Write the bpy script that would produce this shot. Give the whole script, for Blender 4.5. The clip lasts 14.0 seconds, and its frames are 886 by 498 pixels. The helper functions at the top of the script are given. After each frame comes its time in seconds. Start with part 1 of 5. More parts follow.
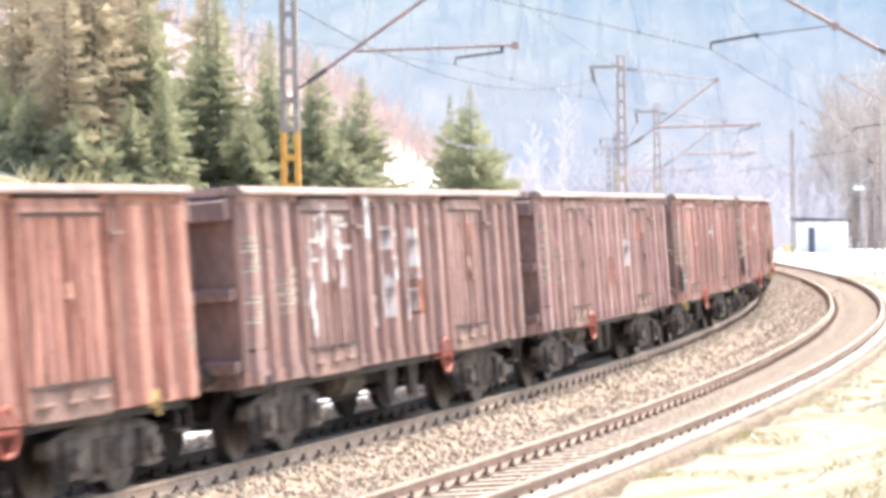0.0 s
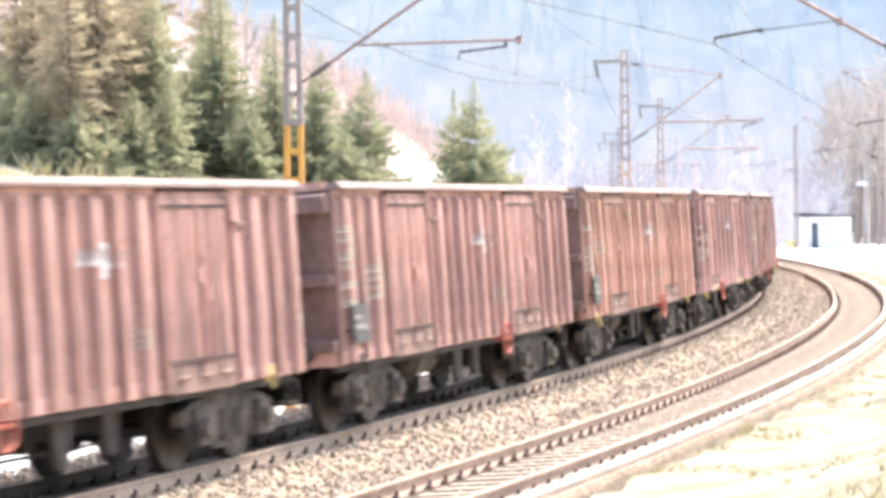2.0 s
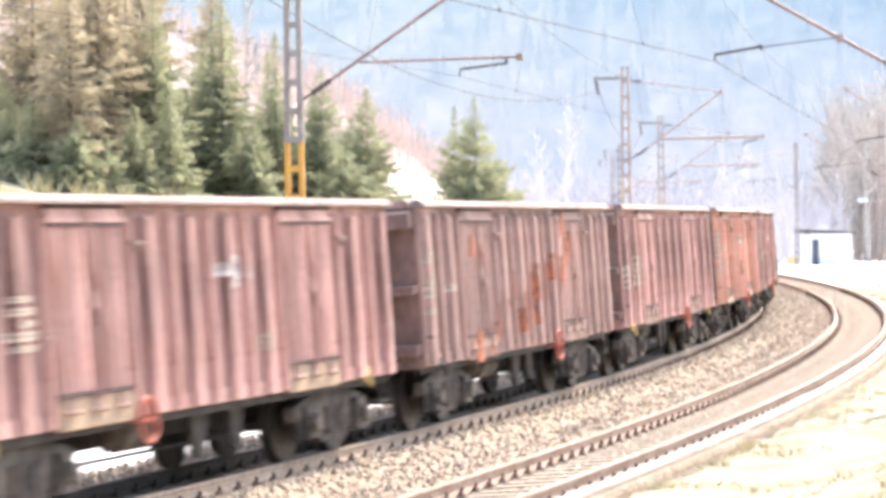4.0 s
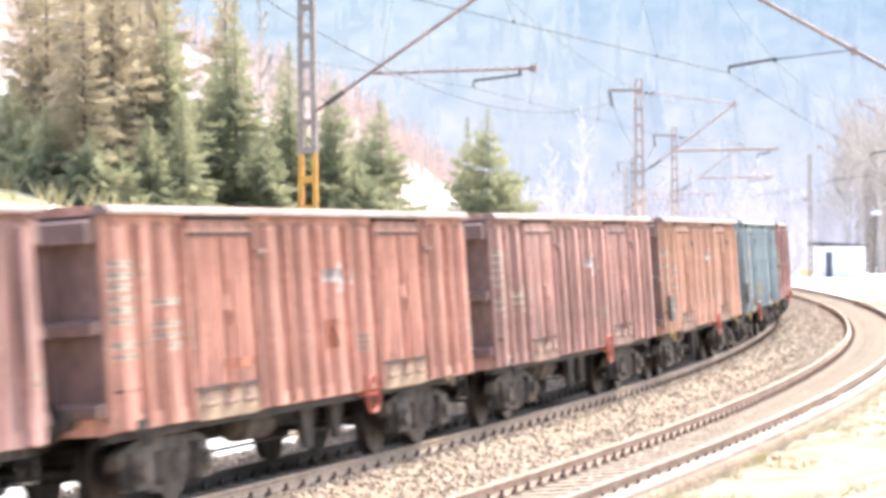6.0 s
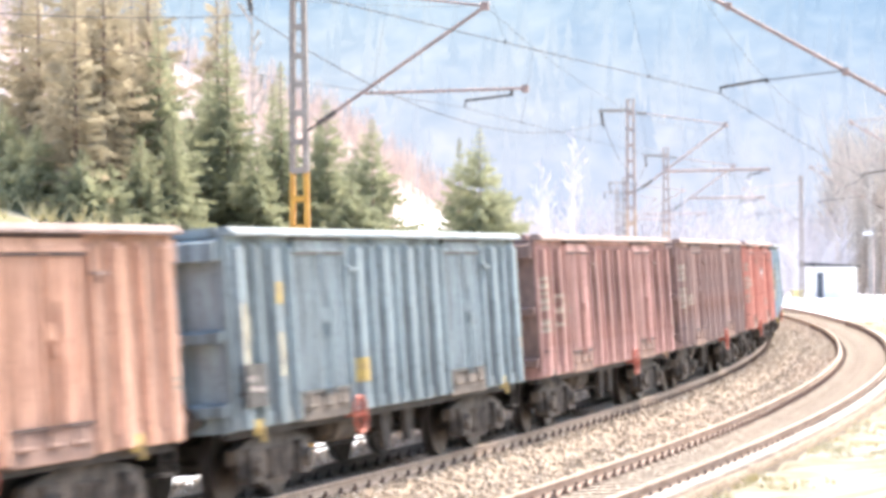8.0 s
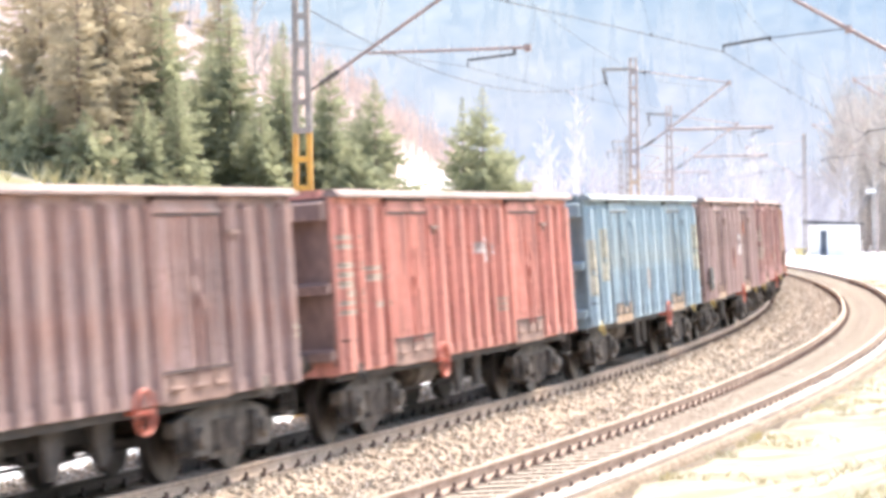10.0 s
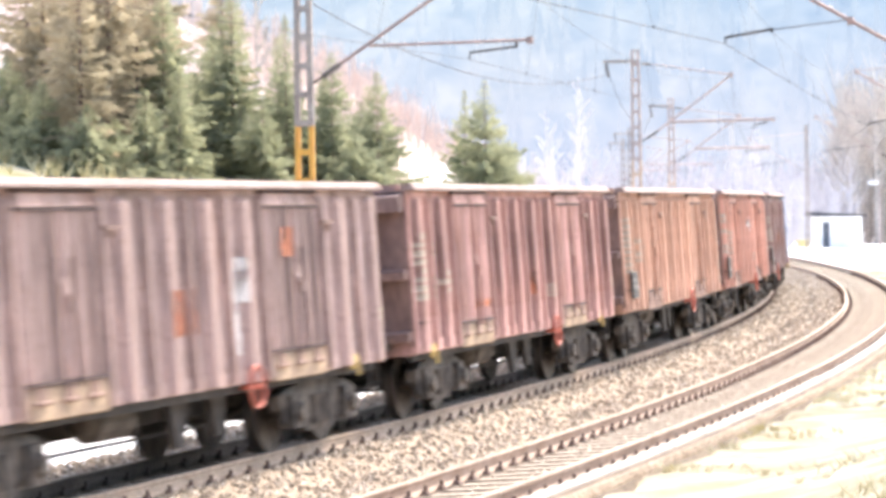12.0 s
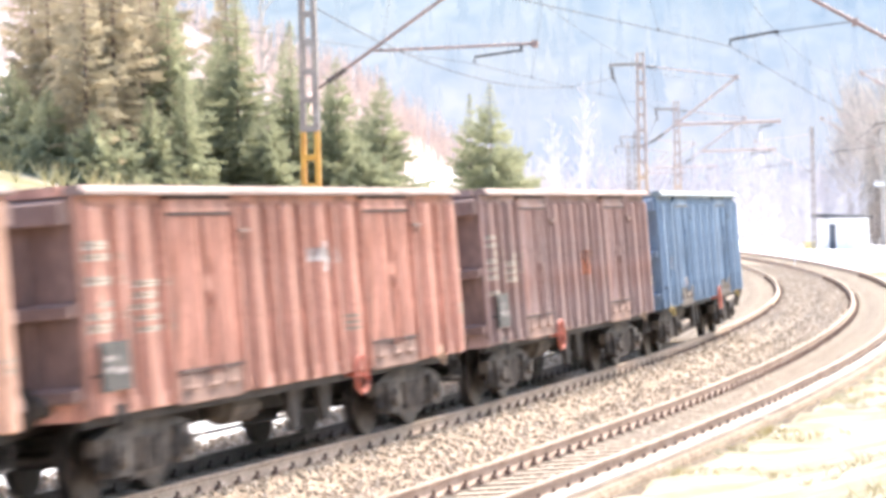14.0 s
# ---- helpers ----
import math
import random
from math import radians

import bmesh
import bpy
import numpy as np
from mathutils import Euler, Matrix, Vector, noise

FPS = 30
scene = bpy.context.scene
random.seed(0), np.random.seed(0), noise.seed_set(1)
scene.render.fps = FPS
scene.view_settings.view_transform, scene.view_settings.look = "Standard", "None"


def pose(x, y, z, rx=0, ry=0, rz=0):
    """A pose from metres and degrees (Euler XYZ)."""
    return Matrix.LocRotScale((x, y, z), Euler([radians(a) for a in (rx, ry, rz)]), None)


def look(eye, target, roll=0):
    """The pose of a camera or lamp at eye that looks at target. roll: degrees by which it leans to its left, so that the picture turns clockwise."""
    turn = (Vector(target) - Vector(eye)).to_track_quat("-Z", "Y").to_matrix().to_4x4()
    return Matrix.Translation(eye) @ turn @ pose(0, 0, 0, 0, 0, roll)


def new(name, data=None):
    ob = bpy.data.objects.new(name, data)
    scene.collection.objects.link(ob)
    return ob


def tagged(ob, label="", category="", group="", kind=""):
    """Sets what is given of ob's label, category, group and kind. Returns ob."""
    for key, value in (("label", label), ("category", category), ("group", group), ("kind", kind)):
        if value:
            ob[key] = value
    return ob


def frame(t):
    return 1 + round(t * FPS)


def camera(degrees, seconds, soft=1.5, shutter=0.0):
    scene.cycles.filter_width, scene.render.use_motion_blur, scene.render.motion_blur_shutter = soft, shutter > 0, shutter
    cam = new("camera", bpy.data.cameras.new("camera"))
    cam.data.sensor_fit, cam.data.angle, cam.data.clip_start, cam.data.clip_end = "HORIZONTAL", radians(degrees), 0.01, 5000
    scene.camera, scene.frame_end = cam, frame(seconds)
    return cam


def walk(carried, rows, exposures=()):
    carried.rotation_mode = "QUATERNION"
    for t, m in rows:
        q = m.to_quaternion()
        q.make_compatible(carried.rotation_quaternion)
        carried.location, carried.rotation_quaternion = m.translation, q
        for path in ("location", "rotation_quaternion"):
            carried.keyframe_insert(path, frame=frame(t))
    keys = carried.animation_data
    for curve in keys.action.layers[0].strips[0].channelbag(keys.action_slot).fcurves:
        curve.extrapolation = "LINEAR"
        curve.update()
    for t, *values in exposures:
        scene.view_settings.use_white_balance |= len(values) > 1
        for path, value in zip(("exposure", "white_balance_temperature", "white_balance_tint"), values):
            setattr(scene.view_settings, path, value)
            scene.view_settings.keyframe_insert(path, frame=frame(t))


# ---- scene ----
EYE = (0.0, 0.0, 2.912)
cam = camera(17.28, 14.0, soft=4.0, shutter=0.4)
# seconds, yaw, pitch, roll of a hand-held camera that stands still
PATH = [
    (0.0, 0.000, -0.644, 0.915),
    (0.5, -0.014, -0.647, 0.911),
    (1.0, -0.176, -0.646, 0.924),
    (1.5, -0.096, -0.661, 0.924),
    (2.0, 0.063, -0.758, 0.726),
    (2.5, 0.327, -0.814, 0.866),
    (3.0, 0.086, -0.670, 0.713),
    (3.5, 0.056, -0.530, 0.770),
    (6.0, 0.337, -0.197, 0.604),
    (6.5, 0.520, -0.117, 0.338),
    (7.0, 0.387, 0.230, 0.243),
    (7.5, 0.335, 0.346, 0.197),
    (8.0, 0.169, 0.192, 0.503),
    (10.5, 0.176, -0.651, 0.819),
    (11.0, -0.092, -0.606, 0.860),
    (11.5, 0.043, -0.659, 0.975),
    (12.0, 0.281, -0.746, 0.895),
    (12.5, 0.525, -0.784, 0.960),
    (13.0, 0.407, -0.691, 1.178),
    (13.5, 0.316, -0.687, 1.242),
    (14.0, 0.402, -0.657, 1.302),
]
walk(cam, [(t, pose(*EYE, 90 + p, r, w)) for t, w, p, r in PATH], exposures=[(0.0, 1.98), (1.0, 2.06), (10.5, 2.06), (11.0, 2.02), (11.5, 1.97), (12.0, 2.03), (12.5, 2.08), (14.0, 2.08)])

# ---- light ----
SUN_UP, SUN_TURN = 50, 32          # degrees above the horizon, clockwise from +y
world = bpy.data.worlds.new("world")
scene.world = world
world.use_nodes = True
sky = world.node_tree.nodes.new("ShaderNodeTexSky")
sky.sky_type, sky.sun_disc = "NISHITA", False
sky.sun_elevation, sky.sun_rotation = radians(SUN_UP), radians(SUN_TURN)
sky.air_density, sky.dust_density = 1.0, 3.5
back = world.node_tree.nodes["Background"]
world.node_tree.links.new(sky.outputs[0], back.inputs[0])
back.inputs[1].default_value = 0.14
sun = new("sun", bpy.data.lights.new("sun", "SUN"))
sun.data.energy, sun.data.angle, sun.data.color = 1.8, radians(16), (1.0, 0.92, 0.82)
sun.matrix_basis = look((0, 0, 0), (-math.sin(radians(SUN_TURN)) * math.cos(radians(SUN_UP)),
                                    -math.cos(radians(SUN_TURN)) * math.cos(radians(SUN_UP)), -math.sin(radians(SUN_UP))))


# ---- materials ----
def mat_new(name):
    m = bpy.data.materials.new(name)
    m.use_nodes = True
    return m, m.node_tree.nodes, m.node_tree.links, m.node_tree.nodes["Principled BSDF"]


def noise_node(nodes, links, scale, detail=4, stretch=None, shift=0.0, coords="Object"):
    tc = nodes.new("ShaderNodeTexCoord")
    mp = nodes.new("ShaderNodeMapping")
    links.new(tc.outputs[coords], mp.inputs[0])
    mp.inputs["Location"].default_value = (shift, shift * 1.7, shift * 0.6)
    if stretch:
        mp.inputs["Scale"].default_value = stretch
    n = nodes.new("ShaderNodeTexNoise")
    n.inputs["Scale"].default_value, n.inputs["Detail"].default_value = scale, detail
    links.new(mp.outputs[0], n.inputs["Vector"])
    return n


def ramp(nodes, links, source, stops):
    r = nodes.new("ShaderNodeValToRGB")
    while len(r.color_ramp.elements) < len(stops):
        r.color_ramp.elements.new(0.5)
    for e, (p, c) in zip(r.color_ramp.elements, stops):
        e.position = p
        e.color = (*c, 1) if len(c) == 3 else c
    links.new(source, r.inputs[0])
    return r


def mix(nodes, links, fac, a, b, kind="MIX"):
    m = nodes.new("ShaderNodeMix")
    m.data_type, m.blend_type = "RGBA", kind
    if isinstance(fac, float):
        m.inputs[0].default_value = fac
    else:
        links.new(fac, m.inputs[0])
    for v, k in ((a, 6), (b, 7)):
        if isinstance(v, tuple):
            m.inputs[k].default_value = (*v, 1)
        else:
            links.new(v, m.inputs[k])
    return m.outputs[2]


def bump(nodes, links, source, bsdf, strength=0.4, distance=0.02):
    b = nodes.new("ShaderNodeBump")
    b.inputs["Strength"].default_value, b.inputs["Distance"].default_value = strength, distance
    links.new(source, b.inputs["Height"])
    links.new(b.outputs[0], bsdf.inputs["Normal"])


def two_tone(name, a, b, scale, rough=0.85, metal=0.0, fine=None, stretch=None, relief=0.3, dist=0.02, spread=(0.38, 0.62), coords="Object"):
    """A surface that wanders between two colours, with a finer grain over it."""
    m, n, l, p = mat_new(name)
    big = noise_node(n, l, scale, 5, stretch, 3.0, coords)
    small = noise_node(n, l, fine or scale * 9, 4, stretch, 7.0, coords)
    r = ramp(n, l, big.outputs[0], [(spread[0], a), (spread[1], b)])
    g = ramp(n, l, small.outputs[0], [(0.3, (0.72, 0.72, 0.72)), (0.7, (1.18, 1.18, 1.18))])
    l.new(mix(n, l, 1.0, r.outputs[0], g.outputs[0], "MULTIPLY"), p.inputs["Base Color"])
    p.inputs["Roughness"].default_value, p.inputs["Metallic"].default_value = rough, metal
    if relief:
        bump(n, l, small.outputs[0], p, relief, dist)
    return m


def wagon_paint(name, base, rust, shift, worn=0.5):
    """Old wagon paint: vertical streaks of rust and dust, blotches, and grime along the bottom."""
    m, n, l, p = mat_new(name)
    streak = noise_node(n, l, 2.2, 5, (1.0, 1.0, 0.10), shift)
    fine = noise_node(n, l, 11.0, 5, (1.0, 1.0, 0.22), shift + 5)
    blot = noise_node(n, l, 0.9, 4, None, shift + 9)
    grey = sum(base) / 3
    base = tuple(min(1, (c * 0.86 + grey * 0.14) * 1.2 + 0.01) for c in base)
    dark = tuple(c * 0.50 + 0.012 for c in base)
    pale = tuple(min(1, c * 1.22 + 0.07) for c in base)
    c1 = ramp(n, l, streak.outputs[0], [(0.33, dark), (0.48, base), (0.68, pale)])
    f1 = ramp(n, l, fine.outputs[0], [(0.35, (0.78, 0.76, 0.75)), (0.65, (1.12, 1.12, 1.12))])
    c2 = mix(n, l, 1.0, c1.outputs[0], f1.outputs[0], "MULTIPLY")
    drip = noise_node(n, l, 5.5, 4, (1.0, 1.0, 0.055), shift + 13)
    wear = noise_node(n, l, 26.0, 3, (1.0, 1.0, 0.6), shift + 17)
    d1 = ramp(n, l, drip.outputs[0], [(0.34, (0.50, 0.46, 0.45)), (0.45, (1.0, 1.0, 1.0)), (0.68, (1.10, 1.09, 1.08))])
    w1 = ramp(n, l, wear.outputs[0], [(0.30, (0.62, 0.58, 0.56)), (0.42, (1.0, 1.0, 1.0)), (0.66, (1.0, 1.0, 1.0)), (0.74, (1.22, 1.20, 1.18))])
    c2 = mix(n, l, 1.0, mix(n, l, 1.0, c2, d1.outputs[0], "MULTIPLY"), w1.outputs[0], "MULTIPLY")
    rm = ramp(n, l, blot.outputs[0], [(0.52, (0, 0, 0)), (0.74, (worn, worn, worn))])
    c3 = mix(n, l, rm.outputs[0], c2, rust)
    each = n.new("ShaderNodeObjectInfo")
    vary = ramp(n, l, each.outputs["Random"], [(0.0, (0.84, 0.83, 0.82)), (0.5, (1.0, 1.0, 1.0)), (1.0, (1.12, 1.11, 1.10))])
    c3 = mix(n, l, 1.0, c3, vary.outputs[0], "MULTIPLY")
    l.new(c3, p.inputs["Base Color"])
    p.inputs["Roughness"].default_value = 0.72
    bump(n, l, fine.outputs[0], p, 0.35, 0.006)
    return m


RUST = (0.33, 0.115, 0.055)
PAINTS = {
    "salmon": wagon_paint("paint_salmon", (0.48, 0.218, 0.148), RUST, 1),
    "brown": wagon_paint("paint_brown", (0.33, 0.195, 0.162), (0.36, 0.13, 0.07), 12, 0.6),
    "mauve": wagon_paint("paint_mauve", (0.452, 0.240, 0.193), RUST, 23),
    "umber": wagon_paint("paint_umber", (0.31, 0.195, 0.170), (0.32, 0.12, 0.07), 34, 0.5),
    "ochre": wagon_paint("paint_ochre", (0.425, 0.222, 0.136), (0.40, 0.18, 0.10), 45),
    "tan": wagon_paint("paint_tan", (0.38, 0.192, 0.130), (0.36, 0.16, 0.09), 41),
    "greybrown": wagon_paint("paint_greybrown", (0.345, 0.228, 0.200), (0.34, 0.14, 0.085), 37, 0.4),
    "brownish": wagon_paint("paint_brownish", (0.37, 0.215, 0.185), (0.34, 0.13, 0.075), 31, 0.5),
    "redbrown": wagon_paint("paint_redbrown", (0.455, 0.242, 0.205), RUST, 56),
    "teal": wagon_paint("paint_teal", (0.16, 0.215, 0.235), (0.36, 0.31, 0.24), 67, 0.4),
    "red": wagon_paint("paint_red", (0.52, 0.185, 0.132), (0.46, 0.22, 0.155), 78),
    "blue": wagon_paint("paint_blue", (0.185, 0.275, 0.325), (0.43, 0.44, 0.38), 89, 0.65),
    "darkblue": wagon_paint("paint_darkblue", (0.105, 0.18, 0.275), (0.15, 0.18, 0.23), 97, 0.5),
}
M_DARK = two_tone("underframe_grime", (0.030, 0.026, 0.024), (0.072, 0.061, 0.053), 3.0, 0.8)
M_BOGIE = two_tone("bogie_dust", (0.045, 0.038, 0.033), (0.145, 0.12, 0.098), 4.5, 0.85)
M_TREAD = two_tone("wheel_steel", (0.05, 0.043, 0.038), (0.10, 0.085, 0.075), 6.0, 0.5, 0.6)
M_CREAM = two_tone("cream_marking", (0.55, 0.43, 0.33), (0.72, 0.62, 0.51), 6.0, 0.75, spread=(0.42, 0.66))
M_WHITE = two_tone("white_marking", (0.44, 0.36, 0.33), (0.80, 0.77, 0.74), 5.0, 0.7, spread=(0.36, 0.60))
M_ORANGE = two_tone("orange_patch", (0.60, 0.19, 0.09), (0.42, 0.17, 0.10), 4.0, 0.75)
M_DUSTCAP = two_tone("dusty_pink_edge", (0.22, 0.15, 0.13), (0.30, 0.222, 0.198), 1.5, 0.8, spread=(0.35, 0.6))
M_DUSTCAP_BLUE = two_tone("dusty_grey_edge", (0.20, 0.245, 0.26), (0.28, 0.31, 0.315), 1.5, 0.8)
# wagon ends: soot, plus the shade between wagons put into the colour
M_END = two_tone("sooty_shaded_end", (0.17, 0.105, 0.088), (0.27, 0.175, 0.148), 1.6, 0.8, stretch=(1, 1, 0.3))
M_SEAM = two_tone("dark_seam", (0.045, 0.026, 0.022), (0.09, 0.05, 0.042), 5.0, 0.85)
M_FLAP = two_tone("grimy_flap", (0.17, 0.105, 0.085), (0.34, 0.215, 0.17), 2.8, 0.85)
M_PALE = two_tone("pale_yellow_marking", (0.50, 0.46, 0.35), (0.62, 0.58, 0.45), 5.0, 0.75)
M_SOLE = two_tone("dusty_sole_bar", (0.10, 0.085, 0.07), (0.22, 0.18, 0.15), 2.0, 0.85)
M_HANDRED = two_tone("red_wheel_paint", (0.55, 0.13, 0.08), (0.42, 0.13, 0.09), 6.0, 0.6)
M_YELLOW = two_tone("yellow_paint", (0.58, 0.42, 0.12), (0.42, 0.31, 0.14), 8.0, 0.65)
M_PANEL = two_tone("grey_panel", (0.055, 0.054, 0.050), (0.11, 0.10, 0.09), 5.0, 0.7)
M_TIMBER = two_tone("flap_timber", (0.50, 0.36, 0.24), (0.26, 0.18, 0.13), 2.2, 0.85)
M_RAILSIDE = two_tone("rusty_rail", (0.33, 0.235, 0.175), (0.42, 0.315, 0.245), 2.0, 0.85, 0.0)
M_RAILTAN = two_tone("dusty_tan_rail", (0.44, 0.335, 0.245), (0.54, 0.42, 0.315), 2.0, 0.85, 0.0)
# first track's inner rail and fastenings: the train's shade put into the colour
M_RAILDARK = two_tone("shaded_rail", (0.10, 0.078, 0.062), (0.15, 0.118, 0.095), 2.0, 0.8, 0.0)
M_RAILTOP = two_tone("rail_running_band", (0.44, 0.35, 0.27), (0.36, 0.285, 0.22), 0.8, 0.8, 0.0)
M_SLEEPER = two_tone("sleeper_concrete", (0.47, 0.39, 0.305), (0.36, 0.295, 0.225), 2.5, 0.9)
M_PLATE = two_tone("rail_fastening", (0.14, 0.085, 0.065), (0.22, 0.14, 0.11), 9.0, 0.75, 0.3)
M_SLEEPERWALL = two_tone("dark_timber_wall", (0.16, 0.14, 0.13), (0.23, 0.20, 0.185), 1.0, 0.9)
M_KERB = two_tone("duct_concrete", (0.54, 0.495, 0.44), (0.44, 0.395, 0.345), 1.4, 0.9)
M_MAST = two_tone("mast_grey_steel", (0.36, 0.32, 0.29), (0.29, 0.24, 0.215), 2.0, 0.7, 0.1)
# farther masts: rust and yellow paint with haze put into the colour
M_MAST_PALE = two_tone("mast_hazy_rust", (0.56, 0.455, 0.42), (0.45, 0.36, 0.33), 2.0, 0.75, 0.0)
M_TUBE_PALE = two_tone("tube_hazy_rust", (0.58, 0.46, 0.425), (0.48, 0.38, 0.35), 3.0, 0.75, 0.0)
M_FOOT_PALE = two_tone("mast_hazy_foot", (0.70, 0.52, 0.36), (0.60, 0.43, 0.29), 4.0, 0.7)
M_MASTFOOT = two_tone("mast_yellow_foot", (0.68, 0.36, 0.06), (0.58, 0.28, 0.05), 4.0, 0.6)
M_TUBE = two_tone("cantilever_tube", (0.40, 0.28, 0.25), (0.30, 0.215, 0.195), 3.0, 0.65, 0.1)
M_WIRE = two_tone("wire_metal", (0.055, 0.05, 0.055), (0.09, 0.08, 0.08), 2.0, 0.8, 0.0)
M_INSUL = two_tone("brown_insulator", (0.05, 0.036, 0.034), (0.08, 0.055, 0.05), 9.0, 0.3)
M_GLASSY = two_tone("white_insulator", (0.75, 0.75, 0.75), (0.66, 0.66, 0.66), 9.0, 0.25)
M_BARK = two_tone("spruce_bark", (0.16, 0.11, 0.085), (0.25, 0.18, 0.14), 6.0, 0.95, stretch=(1, 1, 0.25))
# far trees: pale bark and twigs, with the haze put into their colours
M_HAZYBARK = two_tone("pale_hazy_bark", (0.66, 0.635, 0.655), (0.565, 0.545, 0.57), 2.0, 0.9)
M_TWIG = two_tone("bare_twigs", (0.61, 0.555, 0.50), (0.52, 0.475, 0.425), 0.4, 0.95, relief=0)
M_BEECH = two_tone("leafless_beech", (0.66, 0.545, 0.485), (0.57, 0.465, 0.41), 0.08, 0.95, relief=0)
M_HUT = two_tone("hut_white_render", (0.88, 0.87, 0.85), (0.82, 0.81, 0.79), 1.2, 0.9)
M_HUTROOF = two_tone("hut_roof_felt", (0.06, 0.06, 0.068), (0.10, 0.10, 0.11), 2.0, 0.9)
M_BIN = two_tone("faded_yellow_plastic", (0.74, 0.62, 0.30), (0.66, 0.53, 0.24), 3.0, 0.6)
M_HUTDOOR = two_tone("hut_dark_door", (0.08, 0.09, 0.11), (0.12, 0.13, 0.15), 3.0, 0.6)


def flaking(m, cover, scale, stretch=None):
    """Let worn paint flake off in patches and show what lies under it."""
    n, l = m.node_tree.nodes, m.node_tree.links
    k = noise_node(n, l, scale, 6, stretch, 11.0)
    r = ramp(n, l, k.outputs[0], [(cover - 0.09, (0, 0, 0)), (cover + 0.09, (1, 1, 1))])
    clear, both = n.new("ShaderNodeBsdfTransparent"), n.new("ShaderNodeMixShader")
    l.new(r.outputs[0], both.inputs[0])
    l.new(clear.outputs[0], both.inputs[1])
    l.new(n["Principled BSDF"].outputs[0], both.inputs[2])
    l.new(both.outputs[0], n["Material Output"].inputs[0])


flaking(M_CREAM, 0.455, 17.0, (1, 1, 0.7))
flaking(M_PALE, 0.42, 6.0, (1, 1, 0.5))
flaking(M_WHITE, 0.41, 7.0, (1, 1, 0.5))
flaking(M_ORANGE, 0.44, 5.0, (1, 1, 0.4))


def needle_material(name, a, b, c):
    m, n, l, p = mat_new(name)
    geo = n.new("ShaderNodeNewGeometry")
    big = noise_node(n, l, 0.55, 3, None, 4.0)
    r = ramp(n, l, geo.outputs["Random Per Island"], [(0.0, a), (0.6, b), (1.0, c)])
    g = ramp(n, l, big.outputs[0], [(0.35, (0.84, 0.86, 0.84)), (0.65, (1.16, 1.13, 1.08))])
    l.new(mix(n, l, 1.0, r.outputs[0], g.outputs[0], "MULTIPLY"), p.inputs["Base Color"])
    p.inputs["Roughness"].default_value = 0.7
    thin = n.new("ShaderNodeBsdfTranslucent")
    both = n.new("ShaderNodeMixShader")
    both.inputs[0].default_value = 0.6
    l.new(p.inputs["Base Color"].links[0].from_socket, thin.inputs[0])
    l.new(p.outputs[0], both.inputs[1])
    l.new(thin.outputs[0], both.inputs[2])
    l.new(both.outputs[0], n["Material Output"].inputs[0])
    return m


M_NEEDLE = needle_material("spruce_needles", (0.262, 0.276, 0.18), (0.33, 0.342, 0.228), (0.392, 0.398, 0.275))
M_NEEDLE_DRY = needle_material("dry_needles", (0.39, 0.336, 0.245), (0.415, 0.36, 0.264), (0.44, 0.382, 0.281))


def ballast_material():
    m, n, l, p = mat_new("ballast_stone")
    tc = n.new("ShaderNodeTexCoord")
    v = n.new("ShaderNodeTexVoronoi")
    v.inputs["Scale"].default_value = 17.0
    l.new(tc.outputs["Object"], v.inputs["Vector"])
    tone = ramp(n, l, v.outputs["Color"], [(0.0, (0.24, 0.19, 0.14)), (0.5, (0.37, 0.295, 0.22)), (1.0, (0.52, 0.43, 0.34))])
    gap = ramp(n, l, v.outputs["Distance"], [(0.35, (1, 1, 1)), (0.75, (0.66, 0.61, 0.57))])
    big = noise_node(n, l, 0.5, 4)
    g = ramp(n, l, big.outputs[0], [(0.35, (0.82, 0.78, 0.74)), (0.65, (1.1, 1.08, 1.06))])
    c = mix(n, l, 1.0, tone.outputs[0], gap.outputs[0], "MULTIPLY")
    l.new(mix(n, l, 1.0, c, g.outputs[0], "MULTIPLY"), p.inputs["Base Color"])
    p.inputs["Roughness"].default_value = 0.92
    bump(n, l, v.outputs["Distance"], p, 0.7, 0.03)
    return m


M_BALLAST = ballast_material()


def stone_material():
    m, n, l, p = mat_new("loose_ballast")
    geo = n.new("ShaderNodeNewGeometry")
    r = ramp(n, l, geo.outputs["Random Per Island"], [(0.0, (0.17, 0.13, 0.095)), (0.3, (0.30, 0.235, 0.172)), (0.7, (0.43, 0.345, 0.258)), (1.0, (0.60, 0.51, 0.415))])
    l.new(r.outputs[0], p.inputs["Base Color"])
    p.inputs["Roughness"].default_value = 0.9
    return m


M_STONE = stone_material()


def ground_material(name, stops, scale):
    m, n, l, p = mat_new(name)
    big = noise_node(n, l, scale, 6)
    fine = noise_node(n, l, 6.0, 6, (1, 1, 1), 3.0)
    r = ramp(n, l, big.outputs[0], stops)
    g = ramp(n, l, fine.outputs[0], [(0.3, (0.78, 0.77, 0.74)), (0.7, (1.12, 1.12, 1.1))])
    l.new(mix(n, l, 1.0, r.outputs[0], g.outputs[0], "MULTIPLY"), p.inputs["Base Color"])
    p.inputs["Roughness"].default_value = 0.95
    bump(n, l, fine.outputs[0], p, 0.5, 0.05)
    return m


